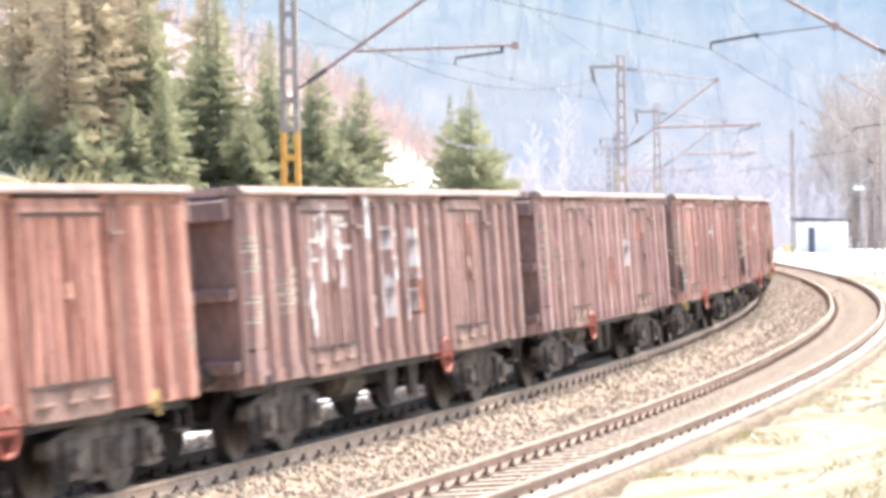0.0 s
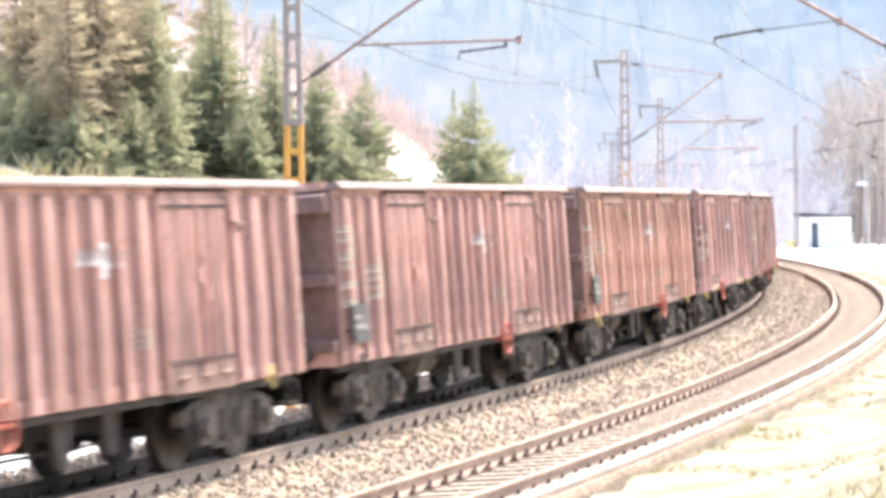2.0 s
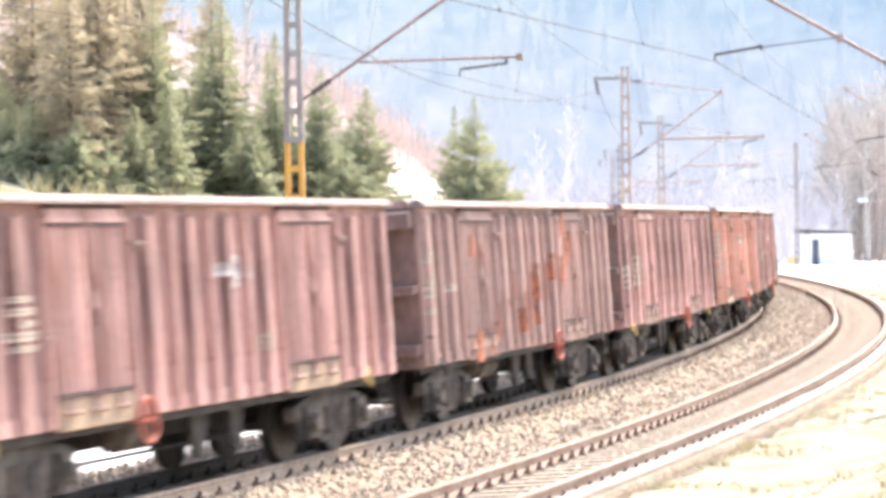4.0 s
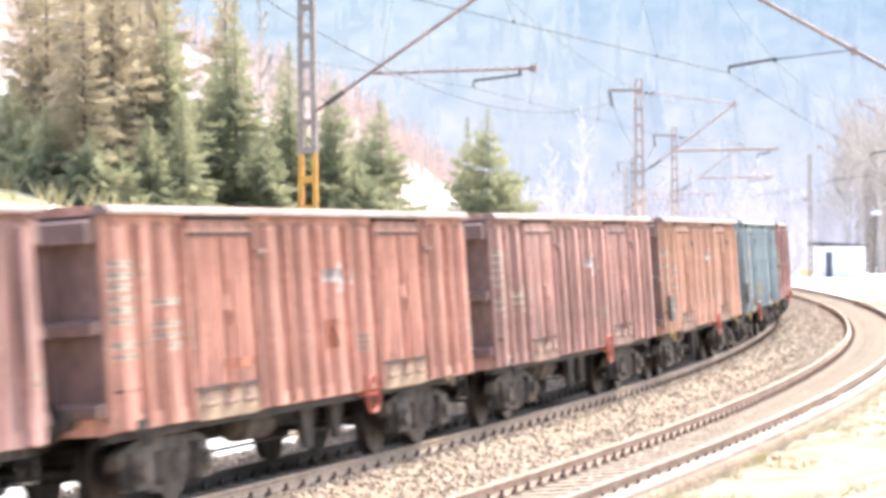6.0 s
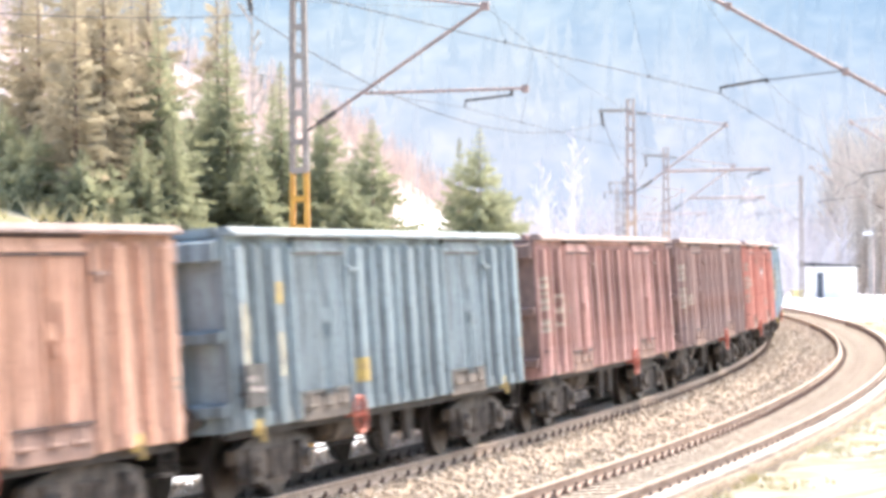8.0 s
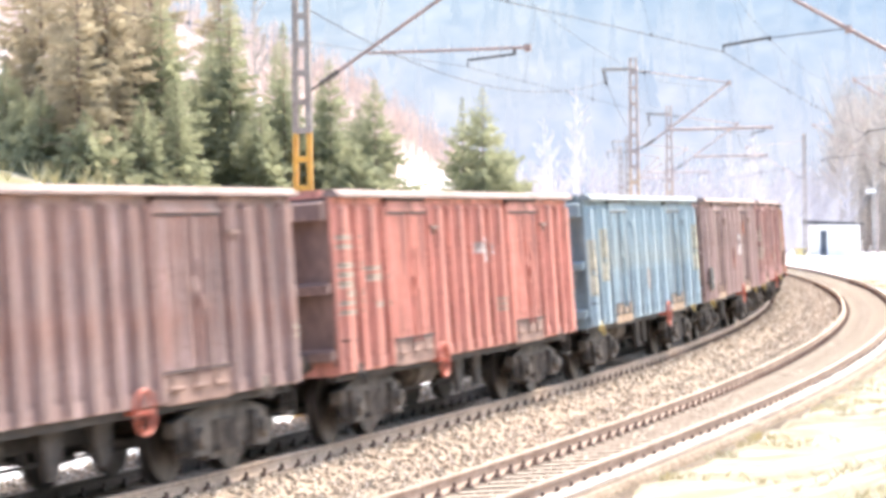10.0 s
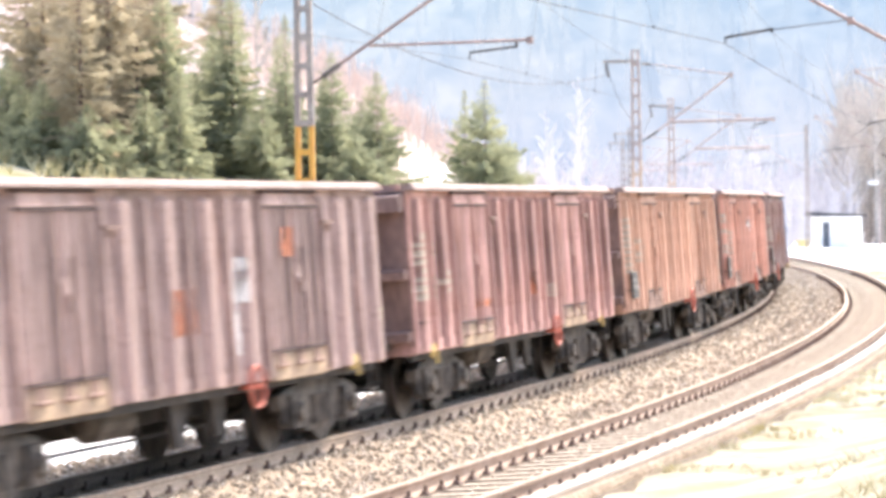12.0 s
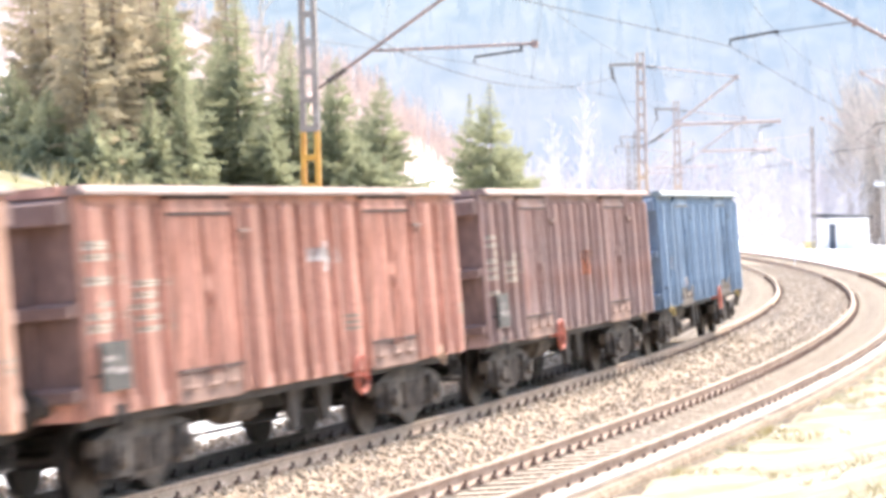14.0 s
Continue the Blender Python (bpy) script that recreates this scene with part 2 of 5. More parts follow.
M_SNOW = ground_material("old_snow", [(0.30, (0.55, 0.46, 0.36)), (0.40, (0.78, 0.77, 0.78)), (0.7, (0.86, 0.86, 0.87))], 0.22)
M_GRASS = ground_material("dry_grass_with_snow", [(0.34, (0.20, 0.172, 0.105)), (0.47, (0.29, 0.25, 0.165)), (0.59, (0.40, 0.355, 0.27)), (0.70, (0.57, 0.54, 0.48))], 0.9)
M_LITTER = ground_material("leaf_litter", [(0.34, (0.36, 0.28, 0.23)), (0.46, (0.46, 0.37, 0.32)), (0.52, (0.60, 0.54, 0.50)), (0.57, (0.80, 0.79, 0.79))], 0.22)
# far slope: leaf litter lightened, its haze put into the colour
M_SLOPE = ground_material("hazy_leaf_litter", [(0.36, (0.42, 0.32, 0.27)), (0.54, (0.55, 0.43, 0.37)), (0.64, (0.74, 0.68, 0.65))], 0.10)
M_MEADOW = ground_material("mossy_slope", [(0.36, (0.13, 0.13, 0.045)), (0.48, (0.24, 0.21, 0.10)), (0.58, (0.42, 0.37, 0.27)), (0.66, (0.78, 0.78, 0.78))], 0.55)


M_SOIL = ground_material("bare_soil", [(0.36, (0.12, 0.088, 0.064)), (0.58, (0.18, 0.138, 0.10)), (0.72, (0.30, 0.25, 0.20))], 0.8)


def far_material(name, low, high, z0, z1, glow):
    """Distance seen through bright air: a backdrop with the daylight haze painted as glow."""
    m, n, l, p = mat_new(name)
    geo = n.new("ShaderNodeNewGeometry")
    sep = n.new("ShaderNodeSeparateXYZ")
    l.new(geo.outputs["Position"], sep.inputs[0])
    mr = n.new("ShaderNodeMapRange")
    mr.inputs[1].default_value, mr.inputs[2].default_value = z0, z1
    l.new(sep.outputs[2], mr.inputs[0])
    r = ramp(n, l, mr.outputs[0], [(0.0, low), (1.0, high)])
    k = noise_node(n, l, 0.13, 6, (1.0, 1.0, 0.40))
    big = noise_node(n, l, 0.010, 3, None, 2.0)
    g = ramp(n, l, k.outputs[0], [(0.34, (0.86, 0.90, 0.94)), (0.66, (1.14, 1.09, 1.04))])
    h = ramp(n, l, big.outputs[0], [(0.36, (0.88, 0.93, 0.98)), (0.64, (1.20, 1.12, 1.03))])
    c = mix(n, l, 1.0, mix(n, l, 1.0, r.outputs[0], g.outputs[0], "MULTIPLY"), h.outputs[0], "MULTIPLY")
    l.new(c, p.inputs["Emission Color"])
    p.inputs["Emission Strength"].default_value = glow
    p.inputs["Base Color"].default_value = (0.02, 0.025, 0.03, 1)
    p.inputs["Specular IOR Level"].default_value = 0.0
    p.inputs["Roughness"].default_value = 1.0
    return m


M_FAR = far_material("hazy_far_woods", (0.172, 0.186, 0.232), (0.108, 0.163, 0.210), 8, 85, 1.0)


# ---- mesh helpers ----
def add_box(bm, lo, hi, slant=0.0):
    """A box from corner to corner; slant narrows its top along x and y by that many metres."""
    (x0, y0, z0), (x1, y1, z1) = lo, hi
    v = [bm.verts.new(c) for c in ((x0, y0, z0), (x1, y0, z0), (x1, y1, z0), (x0, y1, z0),
                                   (x0 + slant, y0 + slant, z1), (x1 - slant, y0 + slant, z1), (x1 - slant, y1 - slant, z1), (x0 + slant, y1 - slant, z1))]
    for f in ((3, 2, 1, 0), (4, 5, 6, 7), (0, 1, 5, 4), (1, 2, 6, 5), (2, 3, 7, 6), (3, 0, 4, 7)):
        bm.faces.new([v[i] for i in f])


def add_tube(bm, a, b, r0, r1=None, sides=8, caps=True):
    a, b = Vector(a), Vector(b)
    r1 = r0 if r1 is None else r1
    q = (b - a).to_track_quat("Z", "Y")
    rings = []
    for c, r in ((a, r0), (b, r1)):
        rings.append([bm.verts.new(c + q @ Vector((r * math.cos(2 * math.pi * i / sides), r * math.sin(2 * math.pi * i / sides), 0))) for i in range(sides)])
    for i in range(sides):
        bm.faces.new((rings[0][i], rings[0][(i + 1) % sides], rings[1][(i + 1) % sides], rings[1][i]))
    if caps:
        bm.faces.new(rings[0][::-1])
        bm.faces.new(rings[1])


def add_prism(bm, outline, axis, lo, hi):
    """A prism: an outline of (a, b) pairs in the plane across the axis ('x' or 'y' or 'z')."""
    def place(a, b, c):
        return {"x": (c, a, b), "y": (a, c, b), "z": (a, b, c)}[axis]
    r0 = [bm.verts.new(place(a, b, lo)) for a, b in outline]
    r1 = [bm.verts.new(place(a, b, hi)) for a, b in outline]
    n = len(outline)
    for i in range(n):
        bm.faces.new((r0[i], r0[(i + 1) % n], r1[(i + 1) % n], r1[i]))
    bm.faces.new(r0[::-1])
    bm.faces.new(r1)


def add_ring(bm, centre, axis, radius, thick, big=18, small=6):
    """A torus round the given axis."""
    q = Vector(axis).to_track_quat("Z", "Y")
    grid = []
    for i in range(big):
        a = 2 * math.pi * i / big
        grid.append([bm.verts.new(Vector(centre) + q @ Vector(((radius + thick * math.cos(b)) * math.cos(a), (radius + thick * math.cos(b)) * math.sin(a), thick * math.sin(b))))
                     for b in (2 * math.pi * j / small for j in range(small))])
    for i in range(big):
        for j in range(small):
            bm.faces.new((grid[i][j], grid[(i + 1) % big][j], grid[(i + 1) % big][(j + 1) % small], grid[i][(j + 1) % small]))


def finish(bm, name, bevel=0.0):
    bmesh.ops.recalc_face_normals(bm, faces=bm.faces)
    if bevel:
        bmesh.ops.bevel(bm, geom=bm.edges[:], offset=bevel, segments=1, affect="EDGES", profile=0.5)
    me = bpy.data.meshes.new(name)
    bm.to_mesh(me)
    bm.free()
    return me


def mesh_of(build, name, bevel=0.0):
    bm = bmesh.new()
    build(bm)
    return finish(bm, name, bevel)


def put(name, me, material, parent=None, at=None, label=""):
    """One mesh object, with its material on the object so that alike pieces share the mesh."""
    ob = new(name, me)
    if not me.materials:
        me.materials.append(None)
    ob.material_slots[0].link = "OBJECT"
    ob.material_slots[0].material = material
    if parent:
        ob.parent = parent
    if at is not None:
        ob.matrix_basis = at
    if label:
        tagged(ob, label)
    return ob


def part(name, bm, material, parent, label=""):
    return put(name, finish(bm, name), material, parent, None, label)


def raw(name, verts, faces, material, smooth=False):
    me = bpy.data.meshes.new(name)
    me.from_pydata(verts, [], faces)
    me.materials.append(material)
    if smooth:
        me.polygons.foreach_set("use_smooth", [True] * len(me.polygons))
    me.update()
    return new(name, me)


# ---- the line of the railway ----
# arc length along the centre of the first track; its bend eases with distance
STEP = 0.25
S = np.arange(-420, 420, STEP)
FROM = np.clip(S - 40, -100, 200)
BEND = 0.002121 + FROM * -1.2567e-05 + (FROM ** 2 - 2500) * -9.2568e-08
I0 = int(np.argmin(np.abs(S)))
TURN = -np.concatenate([[0], np.cumsum((BEND[1:] + BEND[:-1]) / 2 * STEP)])
TURN = TURN - TURN[I0] + radians(14.0425)
LX, LY = np.cumsum(np.sin(TURN) * STEP), np.cumsum(np.cos(TURN) * STEP)
LX, LY = LX - LX[I0] + 0.6745, LY - LY[I0] + 48.0062
APART = 3.980                      # between the two track centres
LIFT = 0.06                      # rail tops above the datum
CANT = 0.090
LEAN = CANT / 1.505


def on_line(s, off=0.0, z=0.0):
    """The point at arc length s, off metres to the right of the first track's centre."""
    h = np.interp(s, S, TURN)
    return Vector((np.interp(s, S, LX) + off * math.cos(h), np.interp(s, S, LY) - off * math.sin(h), z))


def heading(s):
    return float(np.interp(s, S, TURN))


def line_pose(s, off=0.0, z=0.0):
    """A pose whose x runs along the line and whose y points to its left."""
    p = on_line(s, off, z)
    return pose(p.x, p.y, p.z, 0, 0, 90 - math.degrees(heading(s)))


# ---- ground, banks and distance ----
def smooth(a, b, v):
    t = np.clip((v - a) / (b - a), 0, 1)
    return t * t * (3 - 2 * t)


def line_coords(x, y):
    """Arc length and offset to the right of the first track, for arrays of places."""
    sel = slice(0, len(S), 6)
    ss, lx, ly, hh = S[sel], LX[sel], LY[sel], TURN[sel]
    best = np.full(x.shape, 1e18)
    s_out, o_out = np.zeros(x.shape), np.zeros(x.shape)
    for i in range(len(ss)):
        dx, dy = x - lx[i], y - ly[i]
        d = dx * dx + dy * dy
        m = d < best
        best[m] = d[m]
        along = dx * math.sin(hh[i]) + dy * math.cos(hh[i])
        s_out[m] = ss[i] + along[m]
        o_out[m] = (dx * math.cos(hh[i]) - dy * math.sin(hh[i]))[m]
    far = np.abs(o_out) < np.sqrt(best) * 0.9
    o_out[far] = np.sign(o_out[far] + 1e-6) * np.sqrt(best[far])
    return s_out, o_out


def wobble(x, y, k):
    return np.sin(x * 0.83 * k + 1.3) * np.cos(y * 0.61 * k) + 0.5 * np.sin(x * 1.9 * k + y * 1.37 * k)


def ground_height(x, y):
    s, o = line_coords(x, y)
    z = np.full(x.shape, -0.62)
    left = smooth(-4.2, -6.0, o)
    z = z + left * 0.25
    z = z + smooth(-6.5, -14.0, o) * (3.6 + 0.5 * smooth(60, 10, s) - 2.2 * smooth(70, 120, s))
    z = z + smooth(-15.0, -19.0, o) * 0.7 * smooth(50, 28, s)
    z = z + smooth(-16.0, -120.0, o) * 26 * (1 - 0.9 * smooth(120, 420, y))
    right = smooth(6.0, 13.5, o) * 1.72 * (1 - smooth(40, 115, s))
    z = z + right + smooth(5.05, 5.40, o) * 0.54 + smooth(7.35, 7.55, o) * 0.05 * smooth(72, 84, s) - smooth(8.0, 14.0, o) * 0.55 * smooth(110, 210, y)
    z = z + smooth(30, 120, o) * 7 * smooth(80, 200, y)
    z = z + wobble(x, y, 0.35) * 0.10 * smooth(7.0, 10.0, np.abs(o)) + wobble(x, y, 1.7) * 0.025 * smooth(6.6, 7.6, np.abs(o - 0.5))
    return z


def graded(lo, hi, fine, reach, growth=1.16):
    mid = list(np.arange(lo, hi, fine))
    up, down, step = [mid[-1]], [lo], fine
    while up[-1] < reach:
        step *= growth
        up.append(up[-1] + step)
        down.append(down[-1] - step)
    return np.array(sorted(set(down[1:] + mid + up[1:])))


gx, gy = graded(-26, 34, 0.55, 2500), graded(8, 130, 0.7, 2500)
GX, GY = np.meshgrid(gx, gy)
GZ = ground_height(GX, GY)
nx, ny = len(gx), len(gy)
gv = np.stack([GX.ravel(), GY.ravel(), GZ.ravel()], 1)
ids = np.arange(nx * ny).reshape(ny, nx)
gf = np.stack([ids[:-1, :-1].ravel(), ids[:-1, 1:].ravel(), ids[1:, 1:].ravel(), ids[1:, :-1].ravel()], 1)
ground = raw("ground", gv.tolist(), gf.tolist(), M_SNOW, True)
ground.data.materials.append(M_GRASS)
ground.data.materials.append(M_MEADOW)
ground.data.materials.append(M_LITTER)
mid_s, mid_o = line_coords(gv[gf].mean(1)[:, 0], gv[gf].mean(1)[:, 1])
kind = np.where((mid_o > 4.6) & (mid_s < 90), 1, 0)
kind = np.where((mid_o < -7.5) & (mid_o > -40) & (mid_s < 130), 2, kind)
mid_y = gv[gf].mean(1)[:, 1]
kind = np.where(((mid_o < -16) & (mid_s > 55)) | (mid_o < -27) | ((mid_o > 16) & (mid_y > 262)) | (mid_y > 420), 3, kind)
ground.data.polygons.foreach_set("material_index", kind.astype(np.int32))
tagged(ground, "snow-patched ground with dry yellow grass", "ground", kind="structure")


def ground_at(x, y):
    return float(ground_height(np.array([float(x)]), np.array([float(y)]))[0])


def sweep(name, outline, s0, s1, step, material, off=0.0, closed=True, tilt=True):
    """A profile of (offset, height) pairs drawn along the line."""
    ss = np.arange(s0, s1 + step / 2, step)
    verts, faces, n = [], [], len(outline)
    for s in ss:
        for o, z in outline:
            verts.append(on_line(s, off + o, z + (o * LEAN if tilt else 0)))
    last = n if closed else n - 1
    for i in range(len(ss) - 1):
        for j in range(last):
            a, b = i * n + j, i * n + (j + 1) % n
            faces.append((a, b, b + n, a + n))
    if closed:
        faces.append(tuple(range(n))[::-1])
        faces.append(tuple(range((len(ss) - 1) * n, len(ss) * n)))
    ob = raw(name, verts, faces, material)
    bm = bmesh.new()
    bm.from_mesh(ob.data)
    bmesh.ops.recalc_face_normals(bm, faces=bm.faces)
    bm.to_mesh(ob.data)
    bm.free()
    return ob


BED = -0.215      # ballast level under the rail tops
def tilt_of(o):
    """How much the cant lifts the bed at an offset; it fades out between the tracks."""
    near = np.where(np.abs(o) < np.abs(o - APART), o, o - APART)
    return LEAN * np.clip(near, -1.36, 1.36) * np.clip((1.95 - np.abs(near)) / 0.55, 0, 1)


bed = sweep("ballast_bed", [(o, z + float(tilt_of(np.array(o)))) for o, z in [(-3.6, -0.75), (-2.2, BED - 0.02), (-1.36, -0.155), (-0.98, -0.150), (-0.86, BED), (0.86, BED), (0.98, -0.150), (1.36, -0.155), (APART / 2, BED), (APART - 1.36, -0.155), (APART - 0.98, -0.150), (APART - 0.86, BED), (APART + 0.86, BED), (APART + 0.98, -0.150), (APART + 1.28, -0.158),
                            (APART + 1.30, -0.22), (APART + 1.31, -1.0), (-3.6, -1.0)]], -120, 400, 1.0, M_BALLAST, tilt=False)
tagged(bed, "tan crushed-stone ballast bed under two tracks", "ballast", kind="structure").location.z = LIFT

# kerb-like cable duct beside the second track, in separate lids
duct = tagged(new("cable_duct"), "pale concrete cable duct beside the track", "cable duct", kind="structure")
duct.location.z = LIFT
lid = mesh_of(lambda bm: add_box(bm, (-0.4995, -0.10, -0.4), (0.4995, 0.10, 0.0), 0.002), "duct_lid")
rng = random.Random(5)
for i in range(150):
    s = -34 + i
    put("duct_lid", lid, M_KERB, duct, line_pose(s, APART + 1.00 + rng.uniform(-.01, .01), -0.135 + LEAN * 1.25 + rng.uniform(-0.008, 0.008)) @ pose(0, 0, 0, rng.uniform(-1, 1), rng.uniform(-.3, .3), rng.uniform(-.3, .3)))

# the strip of bare soil between the duct and the grass
verge = sweep("verge", [(5.095, -0.03), (5.115, 0.0), (5.165, 0.002), (5.225, -0.05), (5.42, -0.30), (5.42, -1.0), (5.095, -1.0)], -34, 90, 1.0, M_SOIL, tilt=False)
tagged(verge, "bare brown soil edge beside the cable duct", "verge", kind="structure")

# ---- track ----
HEAD = [(-0.036, 0.0), (-0.030, 0.004), (0.030, 0.004), (0.036, 0.0)]
RAIL = [(-0.075, -0.172), (0.075, -0.172), (0.075, -0.160), (0.020, -0.140), (0.009, -0.125), (0.009, -0.050), (0.034, -0.036), (0.036, -0.002),
        (-0.036, -0.002), (-0.034, -0.036), (-0.009, -0.050), (-0.009, -0.125), (-0.020, -0.140), (-0.075, -0.160)]
sleeper_mesh = mesh_of(lambda bm: (add_prism(bm, [(-1.25, -0.36), (1.25, -0.36), (1.25, -0.19), (1.22, -0.172), (0.45, -0.176), (-0.45, -0.176), (-1.22, -0.172), (-1.25, -0.19)], "x", -0.13, 0.13)), "sleeper", 0.0)


def fastening(bm, y):
    add_box(bm, (-0.08, y - 0.17, -0.174), (0.08, y + 0.17, -0.158))
    for e in (-1, 1):
        add_box(bm, (-0.055, y + e * 0.105 - 0.035, -0.158), (0.055, y + e * 0.105 + 0.035, -0.118), 0.012)
        add_tube(bm, (0, y + e * 0.115, -0.12), (0, y + e * 0.115, -0.072), 0.021, sides=6)


plate_mesh = mesh_of(lambda bm: fastening(bm, 0.0), "rail_fastening")
for name, centre in (("first", 0.0), ("second", APART)):
    track = tagged(new("railway_track"), "ballasted railway track with rusty rails on pale sleepers", "railway track", "pair of tracks", "structure")
    track.location.z = LIFT
    for side in (-0.7525, 0.7525):
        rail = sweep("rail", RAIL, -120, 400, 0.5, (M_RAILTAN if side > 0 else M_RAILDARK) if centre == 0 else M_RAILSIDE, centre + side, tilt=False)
        rail.parent = track
        rail.location.z = side * LEAN
        band = sweep("running_band", HEAD, -120, 400, 0.5, M_RAILTOP, centre + side, tilt=False)
        band.parent = rail
        tagged(band, "worn bright running surface")
    for i in range(290):
        s = -36 + i * 0.6
        m = line_pose(s, centre) @ pose(0, 0, 0, -math.degrees(LEAN), 0, 0)
        sl = put("sleeper", sleeper_mesh, M_SLEEPER, track, m @ pose(rng.uniform(-.02, .02), 0, 0, 0, 0, rng.uniform(-.6, .6)))
        if i < 190:
            for y in (-0.7525, 0.7525):
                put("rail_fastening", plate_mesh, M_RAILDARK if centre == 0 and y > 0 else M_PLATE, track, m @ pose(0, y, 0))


# loose stones
def stones(count, seed):
    r = np.random.RandomState(seed)
    s = -33 + 145 * r.rand(count) ** 1.4
    o = r.uniform(-2.5, APART + 0.98, count)
    loc = np.minimum(np.abs(o), np.abs(o - APART))
    keep = (np.abs(loc - 0.7525) > 0.10)
    s, o, loc = s[keep], o[keep], loc[keep]
    n = len(s)
    h = np.interp(s, S, TURN)
    cx = np.interp(s, S, LX) + o * np.cos(h)
    cy = np.interp(s, S, LY) - o * np.sin(h)
    low = np.interp(loc, (0, 0.86, 0.98, 1.36, 1.9875, 2.5), (BED, BED, -0.150, -0.155, BED, BED - 0.03))
    cz = low + tilt_of(o) + r.uniform(-0.012, 0.016, n)
    size = r.uniform(0.024, 0.05, n)
    octa = np.array([(1, 0, 0), (0, 1, 0), (-1, 0, 0), (0, -1, 0), (0, 0, 1), (0, 0, -1)], float)
    tri = np.array([(0, 1, 4), (1, 2, 4), (2, 3, 4), (3, 0, 4), (1, 0, 5), (2, 1, 5), (3, 2, 5), (0, 3, 5)])
    v = octa[None] * r.uniform(0.6, 1.25, (n, 6, 1)) * size[:, None, None] * np.array([1.15, 1.0, 0.8])
    a = r.uniform(0, 6.28, n)
    c, d = np.cos(a)[:, None], np.sin(a)[:, None]
    x, y = v[..., 0] * c - v[..., 1] * d, v[..., 0] * d + v[..., 1] * c
    v = np.stack([x + cx[:, None], y + cy[:, None], v[..., 2] + cz[:, None]], -1)
    f = tri[None] + (np.arange(n) * 6)[:, None, None]
    return raw("ballast_stones", v.reshape(-1, 3).tolist(), f.reshape(-1, 3).tolist(), M_STONE)


tagged(stones(84000, 3), "loose tan and grey crushed ballast stones", "gravel", kind="stuff").location.z = LIFT


# grass tufts on the near bank
def tufts(count, seed):
    r = np.random.RandomState(seed)
    s = -34 + 120 * r.rand(count) ** 1.4
    o = APART + 1.5 + 10 * r.rand(count) ** 1.3
    h = np.interp(s, S, TURN)
    x = np.interp(s, S, LX) + o * np.cos(h)
    y = np.interp(s, S, LY) - o * np.sin(h)
    patch = wobble(x, y, 0.55) + 0.6 * wobble(x + 7, y, 1.3)
    keep = patch > 0.15
    x, y = x[keep], y[keep]
    z = ground_height(x, y)
    verts, faces = [], []
    for i in range(len(x)):
        for _ in range(7):
            a, l, w = r.uniform(0, 6.28), r.uniform(0.05, 0.16), r.uniform(0.006, 0.014)
            bx, by = x[i] + r.normal(0, 0.05), y[i] + r.normal(0, 0.05)
            k = len(verts)
            dx, dy = math.cos(a) * l * 0.9, math.sin(a) * l * 0.9
            verts += [(bx - w, by, z[i] - 0.02), (bx + w, by, z[i] - 0.02), (bx + dx, by + dy, z[i] + l * 0.7)]
            faces.append((k, k + 1, k + 2))
    return raw("dry_grass", verts, faces, M_STRAW)


M_STRAW = two_tone("straw", (0.56, 0.47, 0.24), (0.66, 0.60, 0.40), 0.8, 0.9, relief=0)
tagged(tufts(7000, 8), "matted dry yellow grass on the bank", "grass", kind="stuff")


# far wooded hill and the leafless slope in front of it
def hill(name, xs, ridge, y0, y1, material, seed):
    r = np.random.RandomState(seed)
    verts, faces, rows = [], [], 40
    for i, x in enumerate(xs):
        for j in range(rows):
            t = j / (rows - 1)
            verts.append((x, y0 + (y1 - y0) * t, -3 + ridge(x) * t ** 0.85 + r.uniform(-1, 1) * 0.004 * (y1 - y0)))
    for i in range(len(xs) - 1):
        for j in range(rows - 1):
            a = i * rows + j
            faces.append((a, a + rows, a + rows + 1, a + 1))
    return raw(name, verts, faces, material, True)


def woods(name, count, place, size, material, seed, conifer):
    """Many small far trees in one mesh: ragged cones, or bare trunks with rising twigs."""
    r = np.random.RandomState(seed)
    verts, faces = [], []
    for _ in range(count):
        x, y, z = place(r)
        h = size * r.uniform(0.6, 1.25)
        if conifer:
            for k in range(3):
                b, w = h * (0.08 + 0.28 * k), h * (0.17 - 0.045 * k)
                n, i0, ph = 6, len(verts), r.uniform(0, 6)
                for q in range(n):
                    verts.append((x + w * math.cos(q * 2 * math.pi / n + ph) * r.uniform(.6, 1.2), y + w * math.sin(q * 2 * math.pi / n + ph), z + b + r.uniform(-.04, .04) * h))
                verts.append((x, y, z + b + h * 0.42))
                faces += [(i0 + q, i0 + (q + 1) % n, i0 + n) for q in range(n)]
        else:
            i0, w = len(verts), h * 0.012
            verts += [(x - w, y, z), (x + w, y, z), (x, y + w, z), (x, y, z + h)]
            faces += [(i0, i0 + 1, i0 + 3), (i0 + 1, i0 + 2, i0 + 3), (i0 + 2, i0, i0 + 3)]
            for _ in range(16):
                b, a, l = r.uniform(0.25, 0.9), r.uniform(0, 6.28), h * r.uniform(0.12, 0.32)
                e = 1.15 - b
                ex, ey, ez = x + math.cos(a) * l * e, y + math.sin(a) * l * e, z + h * b + l * r.uniform(0.5, 1.0)
                i0, t = len(verts), h * 0.006
                verts += [(x, y, z + h * b - t * 2), (x, y, z + h * b + t * 2), (ex, ey, ez)]
                faces.append((i0, i0 + 1, i0 + 2))
    return raw(name, verts, faces, material)


def far_ridge(x):
    return 270 + 40 * math.sin(x * 0.011 + 0.6) - 0.03 * x


